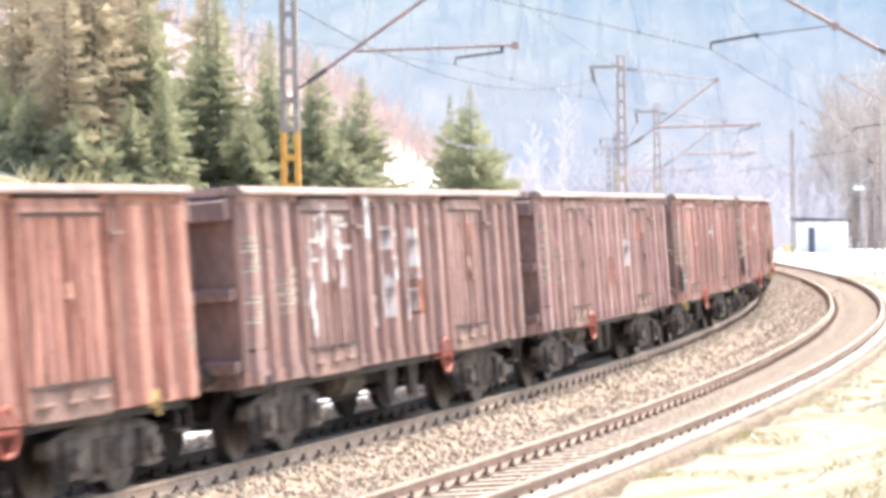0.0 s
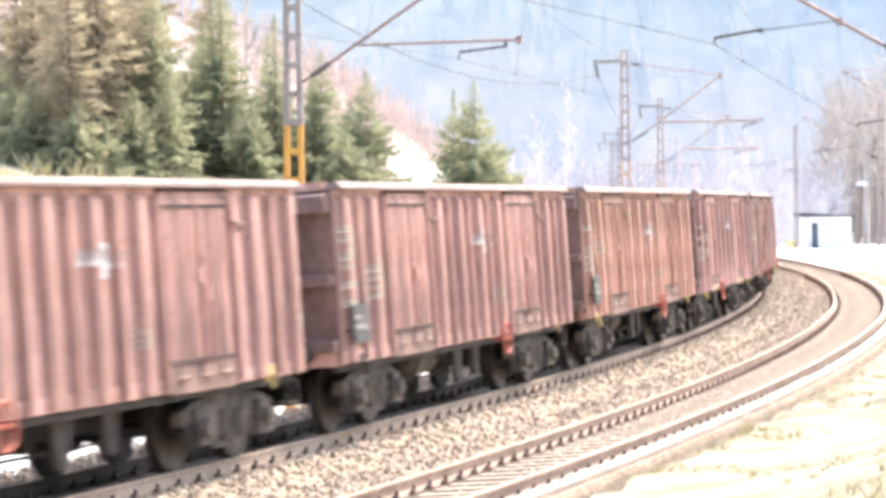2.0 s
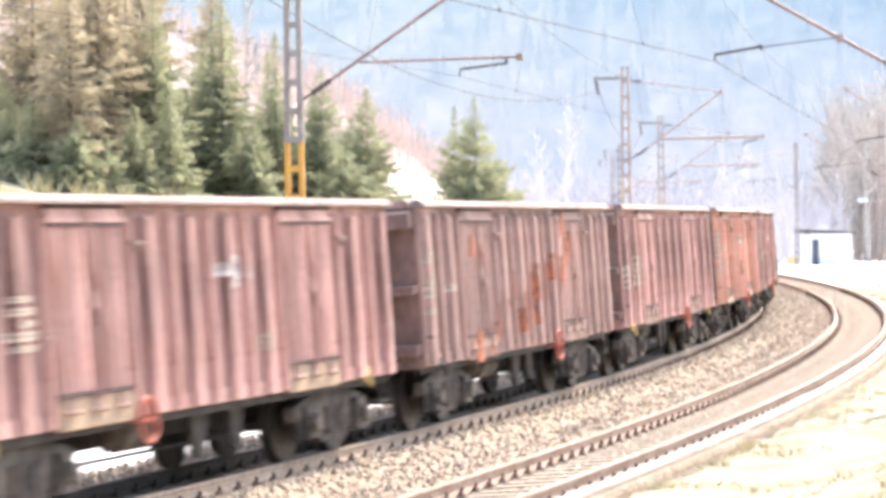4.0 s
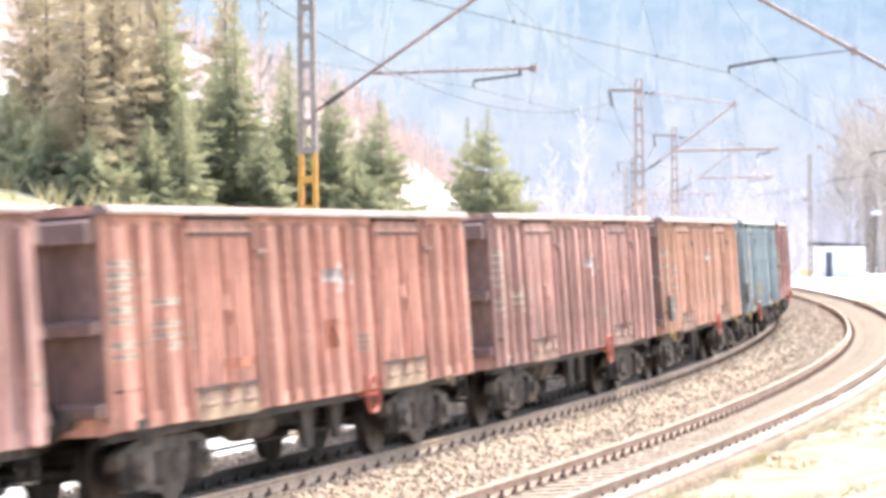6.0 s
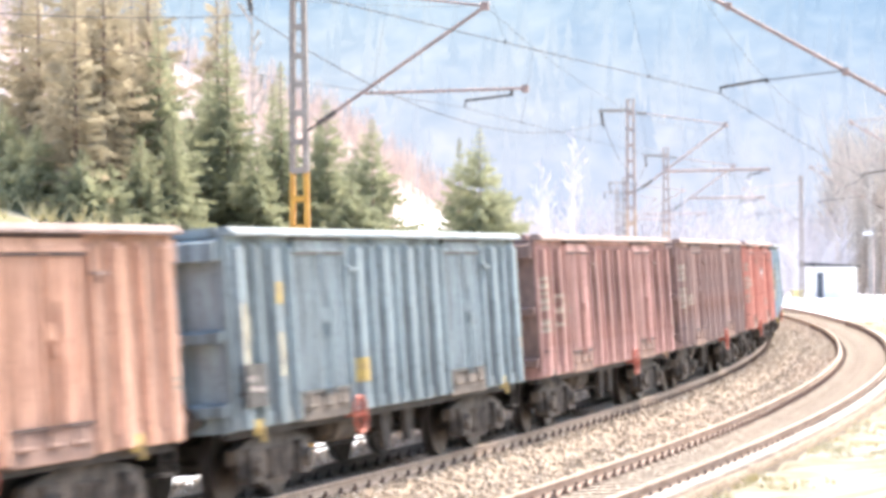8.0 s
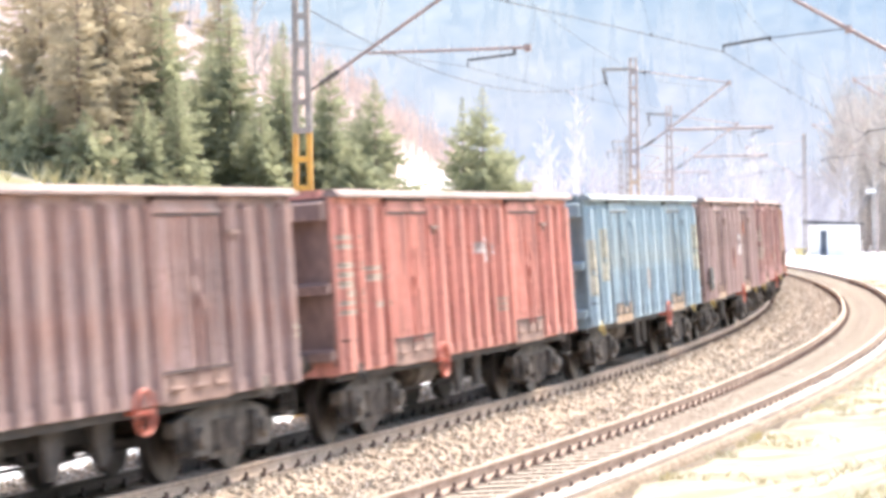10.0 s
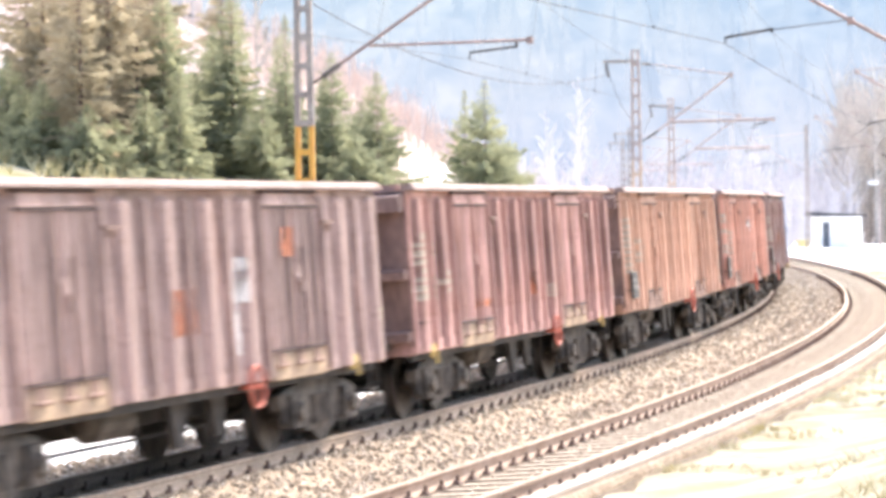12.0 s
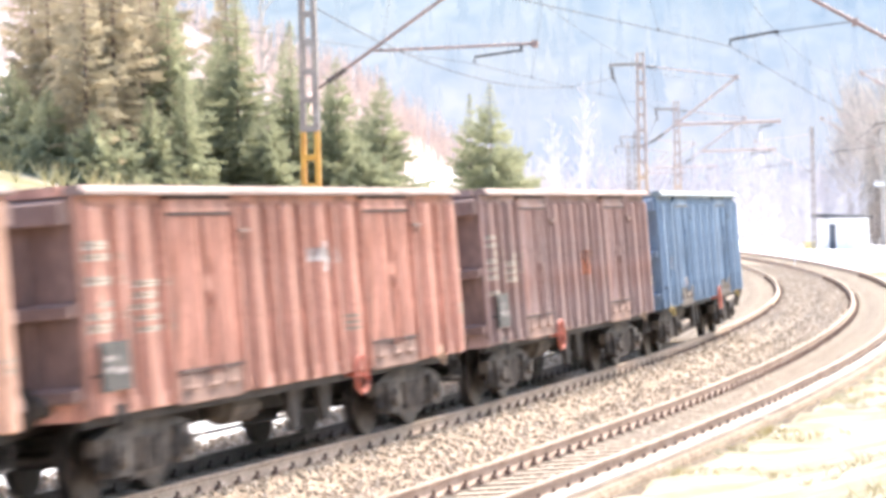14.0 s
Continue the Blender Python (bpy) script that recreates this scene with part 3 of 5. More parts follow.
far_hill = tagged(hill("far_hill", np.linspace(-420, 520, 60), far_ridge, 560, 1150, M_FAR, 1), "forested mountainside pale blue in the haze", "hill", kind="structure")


def far_place(r):
    t, x = r.rand() ** 1.1, r.uniform(-330, 420)
    return x, 560 + 590 * t, -3 + far_ridge(x) * t ** 0.85 - 1


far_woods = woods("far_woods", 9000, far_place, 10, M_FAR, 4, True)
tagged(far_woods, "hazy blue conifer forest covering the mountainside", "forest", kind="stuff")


def mid_ridge(x):
    return float(np.interp(x, (-160, -60, -31, -22, -12, -9, -5.4, 0, 4.2, 9, 14, 40), (44, 36, 28, 24.5, 20, 18, 15, 11.3, 8, 5, 3, 2)))


mid_hill = tagged(hill("snowy_slope", np.linspace(-150, 30, 240), mid_ridge, 190, 330, M_SNOW, 2), "snow-covered hillside meadow below leafless woods", "hill", kind="structure")
mid_hill.data.materials.append(M_SLOPE)
for f in mid_hill.data.polygons:
    c = f.center
    ragged = 1.3 * float(wobble(c.x, c.y, 0.9))
    f.material_index = 0 if -4.9 + ragged < c.x < 0.0 + 0.5 * ragged and c.y < 306 + 9 * ragged or c.x < -19 and ragged > 0.15 else 1


def mid_place(r):
    while True:
        t, x = 0.12 + 0.9 * r.rand() ** 0.7, r.uniform(-90, 13)
        if not (-5.2 < x < 0.0 and t < 0.80 and r.rand() < 0.93) and not (x > -3 and t < 0.55):
            return x, 190 + 140 * t, -3 + mid_ridge(x) * min(t, 1) ** 0.85 - 0.3


tagged(woods("beech_wood", 5200, mid_place, 4.6, M_BEECH, 6, False), "leafless pinkish-brown beech wood on the slope", "forest", kind="stuff")


def right_place(r):
    y = r.uniform(262, 340)
    return y * (0.131 + 0.11 * r.rand()), y, r.uniform(-1, 1)


tagged(woods("valley_trees", 1500, right_place, 13, M_TWIG, 9, False), "bare beige trees behind the hut", "forest", kind="stuff")



def sapling_place(r):
    y = r.uniform(252, 330)
    return y * (0.108 + 0.028 * r.rand()), y, r.uniform(-1.5, 0)


# pale saplings fill in the hazy stretch beside the bare trees
tagged(woods("valley_saplings", 260, sapling_place, 7, M_HAZYBARK, 19, False), "pale leafless saplings in the valley", "forest", kind="stuff")


def valley_place(r):
    y = r.uniform(250, 330)
    return y * (0.018 + 0.09 * r.rand()), y, r.uniform(-2, 0.5)


tagged(woods("valley_thicket", 300, valley_place, 8, M_HAZYBARK, 29, False), "pale leafless thicket across the valley floor", "forest", kind="stuff")

# a low dark edging wall beyond the second track, where the curve tightens out of view
edging = sweep("edging_wall", [(-0.14, -1.0), (0.14, -1.0), (0.14, -0.02), (-0.14, -0.02)], 80, 300, 2.0, M_SLEEPERWALL, 7.42, tilt=False)
tagged(edging, "low dark timber edging wall beside the snow", "wall", kind="structure")


# ---- overhead line ----
def lattice_mast(s, off, height, foot=True, width=0.36, steel=None, foot_paint=None):
    """A tapered mast of two channels tied by batten plates, facing the track."""
    z0 = ground_at(*on_line(s, off).xy) - 0.05
    mast = tagged(new("catenary_mast"), "grey steel lattice catenary mast with a yellow foot" if foot else "rusty grey steel catenary mast", "mast", "masts along the line")
    mast.matrix_basis = line_pose(s, off, z0)
    top = height - z0
    steel = steel or M_MAST
    foot_paint = foot_paint or M_MASTFOOT
    cut = 4.35 - z0 if foot else 0.8

    def half(z):
        return width / 2 * (1 - 0.42 * z / top)
    for e in (-1, 1):
        for a, b, m, lab in ((0.0, cut, foot_paint, "yellow painted foot") if foot else (0.0, cut, steel, ""), (cut, top, steel, "")):
            bm = bmesh.new()
            ya, yb = e * half(a), e * half(b)
            for w, t in ((0.055, 0.010), ):
                v = [bm.verts.new(c) for c in ((-w, ya - 0.045, a), (w, ya - 0.045, a), (w, ya + 0.045, a), (-w, ya + 0.045, a),
                                               (-w, yb - 0.038, b), (w, yb - 0.038, b), (w, yb + 0.038, b), (-w, yb + 0.038, b))]
                for f in ((3, 2, 1, 0), (4, 5, 6, 7), (0, 1, 5, 4), (1, 2, 6, 5), (2, 3, 7, 6), (3, 0, 4, 7)):
                    bm.faces.new([v[i] for i in f])
            part("channel", bm, m, mast, lab)
    z, i = 0.35, 0
    while z < top - 0.1:
        bm = bmesh.new()
        w = half(z)
        for e in (-1, 1):
            add_box(bm, (e * 0.05 - 0.006, -w - 0.02, z - 0.05), (e * 0.05 + 0.006, w + 0.02, z + 0.05))
        part("batten", bm, foot_paint if foot and z < cut else steel, mast)
        z += 0.47
    bm = bmesh.new()
    add_box(bm, (-0.07, -half(top) - 0.04, top), (0.07, half(top) + 0.04, top + 0.03))
    part("cap_plate", bm, steel, mast)
    return mast, z0


def insulator(bm, a, b, r=0.055):
    a, b = Vector(a), Vector(b)
    add_tube(bm, a, b, 0.022, sides=6)
    for k in range(5):
        c = a.lerp(b, 0.15 + 0.16 * k)
        d = (b - a).normalized() * 0.02
        add_tube(bm, c - d, c + d, r, r * 0.55, sides=8)


def cantilever(mast, z0, reach, side, stagger, low=5.02, apex=6.98, tie=7.38, over=0.15, reg_r=0.024, tube=None, drop=0.0, long=0.0):
    """Tubular bracket in the mast's space: side is -1 when the track lies to its right."""
    e = side
    tube = tube or M_TUBE
    foot_z, apex_z, tie_z = low - z0 - drop, apex - z0 - drop, tie - z0 - drop
    ay = e * (reach + over)
    bm = bmesh.new()
    add_tube(bm, (0, e * 0.12, foot_z), (0, e * 0.32, foot_z + 0.12), 0.02, sides=6)
    insulator(bm, (0, e * 0.30, foot_z + 0.11), (0, e * 0.68, foot_z + 0.355), 0.068)
    part("strut_insulator", bm, M_INSUL, mast, "ribbed brown insulator")
    k = (apex_z - foot_z) / (reach + over - 0.2)
    bm = bmesh.new()
    add_tube(bm, (0, e * 0.66, foot_z + 0.344), (0, ay, apex_z), 0.030)
    part("strut", bm, tube, mast)
    bm = bmesh.new()
    insulator(bm, (0, e * 0.16, tie_z), (0, e * 0.5, tie_z - 0.04), 0.05)
    part("tie_insulator", bm, M_INSUL, mast)
    bm = bmesh.new()
    add_tube(bm, (0, e * 0.5, tie_z - 0.04), (0, ay + e * 0.04, apex_z), 0.02)
    add_box(bm, (-0.05, ay - 0.06, apex_z - 0.07), (0.05, ay + 0.06, apex_z + 0.07))
    part("tie_tube", bm, tube, mast)
    reg_z = 5.62 - z0 - drop
    ry = e * (0.2 + (reg_z - foot_z) / k * 1.02)
    end = e * (reach + 0.80 + long)
    bm = bmesh.new()
    add_tube(bm, (0, ry, reg_z), (0, end, reg_z + 0.02), reg_r)
    add_box(bm, (-0.045, end - 0.05, reg_z - 0.045), (0.045, end + 0.05, reg_z + 0.07))
    part("registration_tube", bm, tube, mast)
    bm = bmesh.new()
    wy = e * (reach + stagger + long)
    add_box(bm, (-0.025, end - e * 0.22 - 0.02, reg_z - 0.10), (0.025, end - e * 0.22 + 0.02, reg_z + 0.0))
    add_tube(bm, (0, end - e * 0.22, reg_z - 0.08), (0, wy, reg_z - 0.16), 0.020)
    add_tube(bm, (0, wy, reg_z - 0.19), (0, wy, reg_z - 0.27), 0.014)
    part("steady_arm", bm, M_WIRE, mast, "dark steady arm")
    return Vector((0, wy, reg_z - 0.27)), Vector((0, ay, apex_z))


def feeder_arm(mast, z0, z):
    bm = bmesh.new()
    add_box(bm, (-0.04, -0.1, z - z0 - 0.04), (0.04, 0.95, z - z0 + 0.04))
    part("cross_arm", bm, M_MAST, mast)
    bm = bmesh.new()
    insulator(bm, (0, 0.88, z - z0 - 0.04), (0, 0.80, z - z0 - 0.50), 0.06)
    part("feeder_insulator", bm, M_INSUL, mast)
    bm = bmesh.new()
    for y in (-0.08, 0.10):
        add_tube(bm, (0, y, z - z0 + 0.04), (0, y, z - z0 + 0.22), 0.055, 0.03)
    part("pin_insulator", bm, M_GLASSY, mast, "white porcelain insulator")


def outer_bracket(mast, z0, reach, tube, thick, drop=0.0):
    """Bracket of the second track: a long strut, a thin pull-off wire and a steady arm."""
    z0 = z0 + drop
    bm = bmesh.new()
    insulator(bm, (0, 0.16, 5.24 - z0), (0, 0.48, 5.42 - z0))
    part("strut_insulator", bm, M_INSUL, mast, "ribbed brown insulator")
    bm = bmesh.new()
    add_tube(bm, (0, 0.46, 5.41 - z0), (0, reach + 0.35, 7.12 - z0), thick)
    add_box(bm, (-0.05, reach + 0.30, 7.05 - z0), (0.05, reach + 0.42, 7.20 - z0))
    for y, z in ((1.12, 5.78), (2.95, 6.86)):
        add_box(bm, (-0.045, y - 0.05, z - z0 - 0.06), (0.045, y + 0.05, z - z0 + 0.06))
    part("strut", bm, tube, mast)
    bm = bmesh.new()
    add_tube(bm, (0, 0.15, 7.45 - z0), (0, reach + 0.35, 7.14 - z0), 0.014)
    part("tie_tube", bm, tube, mast)
    bm = bmesh.new()
    add_tube(bm, (0, 1.12, 5.80 - z0), (0, reach - 0.72, 5.68 - z0), 0.009)
    part("pull_off_wire", bm, M_WIRE, mast)
    bm = bmesh.new()
    add_tube(bm, (0, reach - 0.72, 5.69 - z0), (0, reach + 0.02, 5.58 - z0), 0.022)
    add_box(bm, (-0.02, reach - 0.74, 5.64 - z0), (0.02, reach - 0.69, 5.71 - z0))
    add_tube(bm, (0, reach + 0.02, 5.58 - z0), (0, reach + 0.02, 5.48 - z0), 0.014)
    part("steady_arm", bm, M_WIRE, mast, "dark steady arm")
    return Vector((0, reach + 0.02, 5.48 - z0)), Vector((0, reach + 0.35, 7.12 - z0))


DROP = (0.0, 0.15, 0.22, 0.2, 0.2)     # the line sinks a little beyond the first mast
INNER = [(-1.0, -3.0), (39.5, -2.90), (77.0, -2.95), (123.0, -3.5), (147.5, -2.6)]
OUTER = [(-41.0, 7.0), (-1.0, 7.05), (40.0, 7.0), (84.0, 7.0), (125.0, 7.0)]
held, feeders = {0: [], 1: []}, []
for i, (s, off) in enumerate(INNER):
    mast, z0 = lattice_mast(s, off, 7.75 - DROP[i], foot=i < 3, width=0.31 if i == 0 else 0.30, steel=M_MAST if i in (0, 3, 4) else M_MAST_PALE, foot_paint=M_MASTFOOT if i == 0 else M_FOOT_PALE)
    w, c = cantilever(mast, z0, -off, -1, -0.2 if i % 2 == 0 else 0.2, tube=M_TUBE if i == 0 else M_TUBE_PALE, over=0.15 if i == 0 else -0.05, reg_r=0.024 if i == 0 else 0.045, drop=DROP[i], long=0.0 if i == 0 else 0.38)
    feeder_arm(mast, z0, 7.45 - DROP[i])
    held[0].append((mast.matrix_basis @ w, mast.matrix_basis @ c))
    feeders.append(mast.matrix_basis @ Vector((0, 0.80, 6.95 - z0)))
for i, (s, off) in enumerate(OUTER):
    mast, z0 = lattice_mast(s, off, 7.6, foot=False, width=0.20 if i == 4 else 0.36, steel=M_MAST if i == 4 else M_MAST_PALE)
    w, c = outer_bracket(mast, z0, off - APART, M_TUBE if i < 2 else M_TUBE_PALE, 0.033 if i < 3 else 0.02, 0.0 if i < 2 else 0.26)
    held[1].append((mast.matrix_basis @ w, mast.matrix_basis @ c))
# the line comes in from behind the camera and runs on past the last masts
held[0].insert(0, (on_line(-41, 0.2, 5.36), on_line(-41, -0.3, 6.5)))
feeders.insert(0, on_line(-41, -3.8, 6.9))
held[1].append((on_line(170, APART, 5.36), on_line(170, APART, 6.5)))


def wire(name, points, radius, sag, label):
    cu = bpy.data.curves.new(name, "CURVE")
    cu.dimensions, cu.bevel_depth, cu.bevel_resolution = "3D", radius, 1
    path = []
    for a, b in zip(points, points[1:]):
        for k in range(16):
            t = k / 16
            p = Vector(a).lerp(Vector(b), t)
            p.z -= sag * 4 * t * (1 - t)
            path.append(p)
    path.append(Vector(points[-1]))
    sp = cu.splines.new("POLY")
    sp.points.add(len(path) - 1)
    for q, p in zip(sp.points, path):
        q.co = (*p, 1)
    cu.materials.append(M_WIRE)
    ob = new(name, cu)
    me = bpy.data.meshes.new_from_object(ob.evaluated_get(bpy.context.evaluated_depsgraph_get()))
    bpy.data.objects.remove(ob)
    return tagged(put(name, me, M_WIRE), label, "wire", "overhead wires")


for k in (0, 1):
    contact, bearer = [a for a, b in held[k]], [b for a, b in held[k]]
    wire("contact_wire", contact, 0.006 if k else 0.004, 0.02, "taut dark copper contact wire over the track")
    wire("bearer_wire", bearer, 0.0035, 0.75, "sagging dark bearer wire over the track")
    for (a0, b0), (a1, b1) in zip(held[k], held[k][1:]):
        for t in (0.12, 0.3, 0.5, 0.7, 0.88):
            lo, up = a0.lerp(a1, t), b0.lerp(b1, t)
            lo.z -= 0.02 * 4 * t * (1 - t)
            up.z -= 0.75 * 4 * t * (1 - t)
            bm = bmesh.new()
            add_tube(bm, lo, up, 0.0022, sides=5)
            add_box(bm, lo - Vector((0.012, 0.012, 0.012)), lo + Vector((0.012, 0.012, 0.03)))
            tagged(part("dropper", bm, M_WIRE, None), "thin dropper wire of the overhead line", "wire", "droppers")
wire("feeder_wire", feeders, 0.009, 0.95, "sagging dark feeder cable beside the masts")

# ---- the goods train ----
PITCH, SPEED, START = 14.25, 19.69, -2.68
HALF, W, SILL, TOP = 6.40, 1.30, 0.90, 3.05    # half body length, half width, bottom of side, underside of the cap


def rib_mesh(width, depth, z0, z1):
    """An upright pressed rib on a side facing -y, with slanted flanks and a tapered head."""
    def build(bm):
        w, n = width / 2, width * 0.26
        lo = [(-w, 0), (-n, -depth), (n, -depth), (w, 0)]
        r0 = [bm.verts.new((x, y, z0)) for x, y in lo]
        r1 = [bm.verts.new((x, y, z1 - 0.07)) for x, y in lo]
        r2 = [bm.verts.new((x * 0.9, y * 0.25, z1)) for x, y in lo]
        for a, b in ((r0, r1), (r1, r2)):
            for i in range(3):
                bm.faces.new((a[i], a[i + 1], b[i + 1], b[i]))
        bm.faces.new(r0[::-1])
        bm.faces.new(r2)
        bm.faces.new((r0[0], r1[0], r2[0], r2[3], r1[3], r0[3]))
    return mesh_of(build, "side_post")


MESH = {}
MESH["post"] = rib_mesh(0.34, 0.105, SILL + 0.02, TOP - 0.07)
MESH["thin_post"] = rib_mesh(0.14, 0.085, SILL + 0.02, TOP - 0.07)
MESH["wall"] = mesh_of(lambda bm: (add_box(bm, (-HALF, -0.012, SILL + 0.16), (HALF, 0.012, TOP)), add_box(bm, (-HALF, -0.035, SILL), (HALF, 0.02, SILL + 0.158))), "side_wall")
MESH["cap"] = mesh_of(lambda bm: add_prism(bm, [(-0.155, TOP), (0.05, TOP), (0.06, TOP + 0.05), (0.02, TOP + 0.100), (-0.09, TOP + 0.100), (-0.155, TOP + 0.03)], "x", -HALF - 0.02, HALF + 0.02), "top_rail")
MESH["endcap"] = mesh_of(lambda bm: add_prism(bm, [(-0.10, TOP), (0.05, TOP), (0.05, TOP + 0.10), (-0.08, TOP + 0.10)], "y", -W + 0.07, W - 0.07), "end_rail")


def end_wall(bm):
    add_box(bm, (-0.015, -W, SILL + 0.1), (0.015, W, TOP))


MESH["end"] = mesh_of(end_wall, "end_wall")
MESH["endbeam"] = mesh_of(lambda bm: add_prism(bm, [(0.015, -0.02), (0.17, -0.07), (0.19, -0.06), (0.19, 0.05), (0.015, 0.09)], "y", -W + 0.02, W - 0.02), "end_beam")
MESH["headbeam"] = mesh_of(lambda bm: add_prism(bm, [(0.015, -0.10), (0.20, -0.13), (0.23, -0.12), (0.23, 0.08), (0.015, 0.13)], "y", -W + 0.02, W - 0.02), "end_beam")
MESH["endpost"] = mesh_of(lambda bm: add_box(bm, (0.012, -0.07, SILL + 0.12), (0.085, 0.07, TOP - 0.02), 0.012), "end_post")
MESH["corner"] = mesh_of(lambda bm: add_box(bm, (-0.075, -0.075, SILL), (0.075, 0.075, TOP), 0.006), "corner_post")


def leaf(bm):
    """A pressed door leaf: one folded sheet, 0.86 m wide."""
    out = [(-0.43, -0.034)]
    for x in (-0.27, 0.0, 0.27):
        out += [(x - 0.085, -0.034), (x - 0.045, -0.080), (x + 0.045, -0.080), (x + 0.085, -0.034)]
    out += [(0.43, -0.034), (0.43, -0.013), (-0.43, -0.013)]
    add_prism(bm, out, "z", SILL + 0.30, 2.86)


MESH["door"] = mesh_of(leaf, "door")
MESH["lintel"] = mesh_of(lambda bm: (add_box(bm, (-0.93, -0.085, 2.875), (0.93, -0.012, 2.925)), add_box(bm, (-0.90, -0.06, 2.925), (0.90, -0.012, 3.05))), "lintel")
MESH["seam"] = mesh_of(lambda bm: add_box(bm, (-0.92, -0.088, -0.02), (0.92, -0.013, 0.02), 0.004), "door_seam")
MESH["hinge"] = mesh_of(lambda bm: (add_box(bm, (-0.11, -0.085, SILL + 0.14), (0.11, -0.05, SILL + 0.33), 0.012), add_tube(bm, (-0.16, -0.075, SILL + 0.14), (0.16, -0.075, SILL + 0.14), 0.026, sides=7)), "flap_hinge")
MESH["bar"] = mesh_of(lambda bm: (add_tube(bm, (-0.03, -0.10, SILL + 0.25), (-0.03, -0.10, 2.86), 0.019), add_tube(bm, (0.22, -0.10, SILL + 0.25), (0.22, -0.10, 2.4), 0.014)), "lock_bar")
MESH["latch"] = mesh_of(lambda bm: (add_box(bm, (-0.09, -0.115, 2.04), (0.08, -0.085, 2.20), 0.01), add_box(bm, (0.05, -0.15, 1.86), (0.11, -0.10, 2.0))), "latch")
MESH["flap"] = mesh_of(lambda bm: (add_prism(bm, [(-0.03, SILL + 0.30), (-0.062, SILL + 0.285), (-0.062, SILL - 0.02), (-0.037, SILL - 0.03)], "x", -0.92, 0.92)), "door_flap")
MESH["box"] = mesh_of(lambda bm: (add_box(bm, (-0.36, -0.045, 1.14), (0.36, -0.012, 1.62), 0.006), add_box(bm, (-0.33, -0.052, 1.18), (-0.02, -0.045, 1.58))), "data_panel")
MESH["line"] = mesh_of(lambda bm: add_box(bm, (-0.12, -0.058, -0.028), (0.12, -0.053, 0.028)), "marking")
MESH["stop"] = mesh_of(lambda bm: (add_box(bm, (0.98, -0.13, 2.64), (1.34, -0.085, 2.685), 0.004), add_box(bm, (1.12, -0.13, 2.56), (1.18, -0.085, 2.638))), "door_stop")
MESH["sole"] = mesh_of(lambda bm: add_prism(bm, [(-0.05, 0.80), (0.04, 0.80), (0.04, 0.895), (-0.05, 0.895)], "x", -HALF + 0.05, HALF - 0.05), "sole_bar")
MESH["centre"] = mesh_of(lambda bm: (add_box(bm, (-6.3, -0.35, 0.72), (6.3, 0.35, 0.97)), add_box(bm, (-3.2, -0.18, 0.52), (3.2, 0.18, 0.72), 0.05)), "centre_sill")
MESH["floor"] = mesh_of(lambda bm: add_box(bm, (-HALF, -W + 0.02, 1.10), (HALF, W - 0.02, 1.16)), "floor")
MESH["buffer"] = mesh_of(lambda bm: (add_tube(bm, (0, 0, 1.06), (0.38, 0, 1.06), 0.12, 0.10, 10), add_tube(bm, (0.38, 0, 1.06), (0.58, 0, 1.06), 0.075, 0.075, 10)), "buffer")
MESH["bufferhead"] = mesh_of(lambda bm: (add_tube(bm, (0.58, 0, 1.06), (0.605, 0, 1.06), 0.21, 0.225, 14), add_tube(bm, (0.605, 0, 1.06), (0.62, 0, 1.06), 0.225, 0.19, 14)), "buffer_head")
MESH["headstock"] = mesh_of(lambda bm: add_box(bm, (-0.06, -1.26, 0.88), (0.06, 1.26, 1.20), 0.008), "headstock")
MESH["hook"] = mesh_of(lambda bm: (add_box(bm, (0.06, -0.05, 0.96), (0.42, 0.05, 1.06)), add_tube(bm, (0.40, 0, 1.0), (0.55, 0, 0.72), 0.035), add_ring(bm, (0.55, 0, 0.66), (0, 1, 0), 0.09, 0.025, 10, 5)), "coupling")


def wheelset(bm):
    for e in (-1, 1):
        y = e * 0.72
        add_tube(bm, (0, y - 0.065, 0), (0, y + 0.065, 0), 0.455, 0.46, 24)
        add_tube(bm, (0, e * 0.67 - 0.015, 0), (0, e * 0.67 + 0.015, 0), 0.488, 0.488, 24)
        add_tube(bm, (0, y - 0.09, 0), (0, y + 0.09, 0), 0.12, 0.12, 10)
        for k in range(3):
            a = k * 2.0944
            add_box(bm, (0.27 * math.cos(a) - 0.05, y + e * 0.065 - 0.006, 0.27 * math.sin(a) - 0.05), (0.27 * math.cos(a) + 0.05, y + e * 0.065 + 0.006, 0.27 * math.sin(a) + 0.05))
    add_tube(bm, (0, -1.05, 0), (0, 1.05, 0), 0.075, 0.075, 10)


MESH["wheelset"] = mesh_of(wheelset, "wheelset")


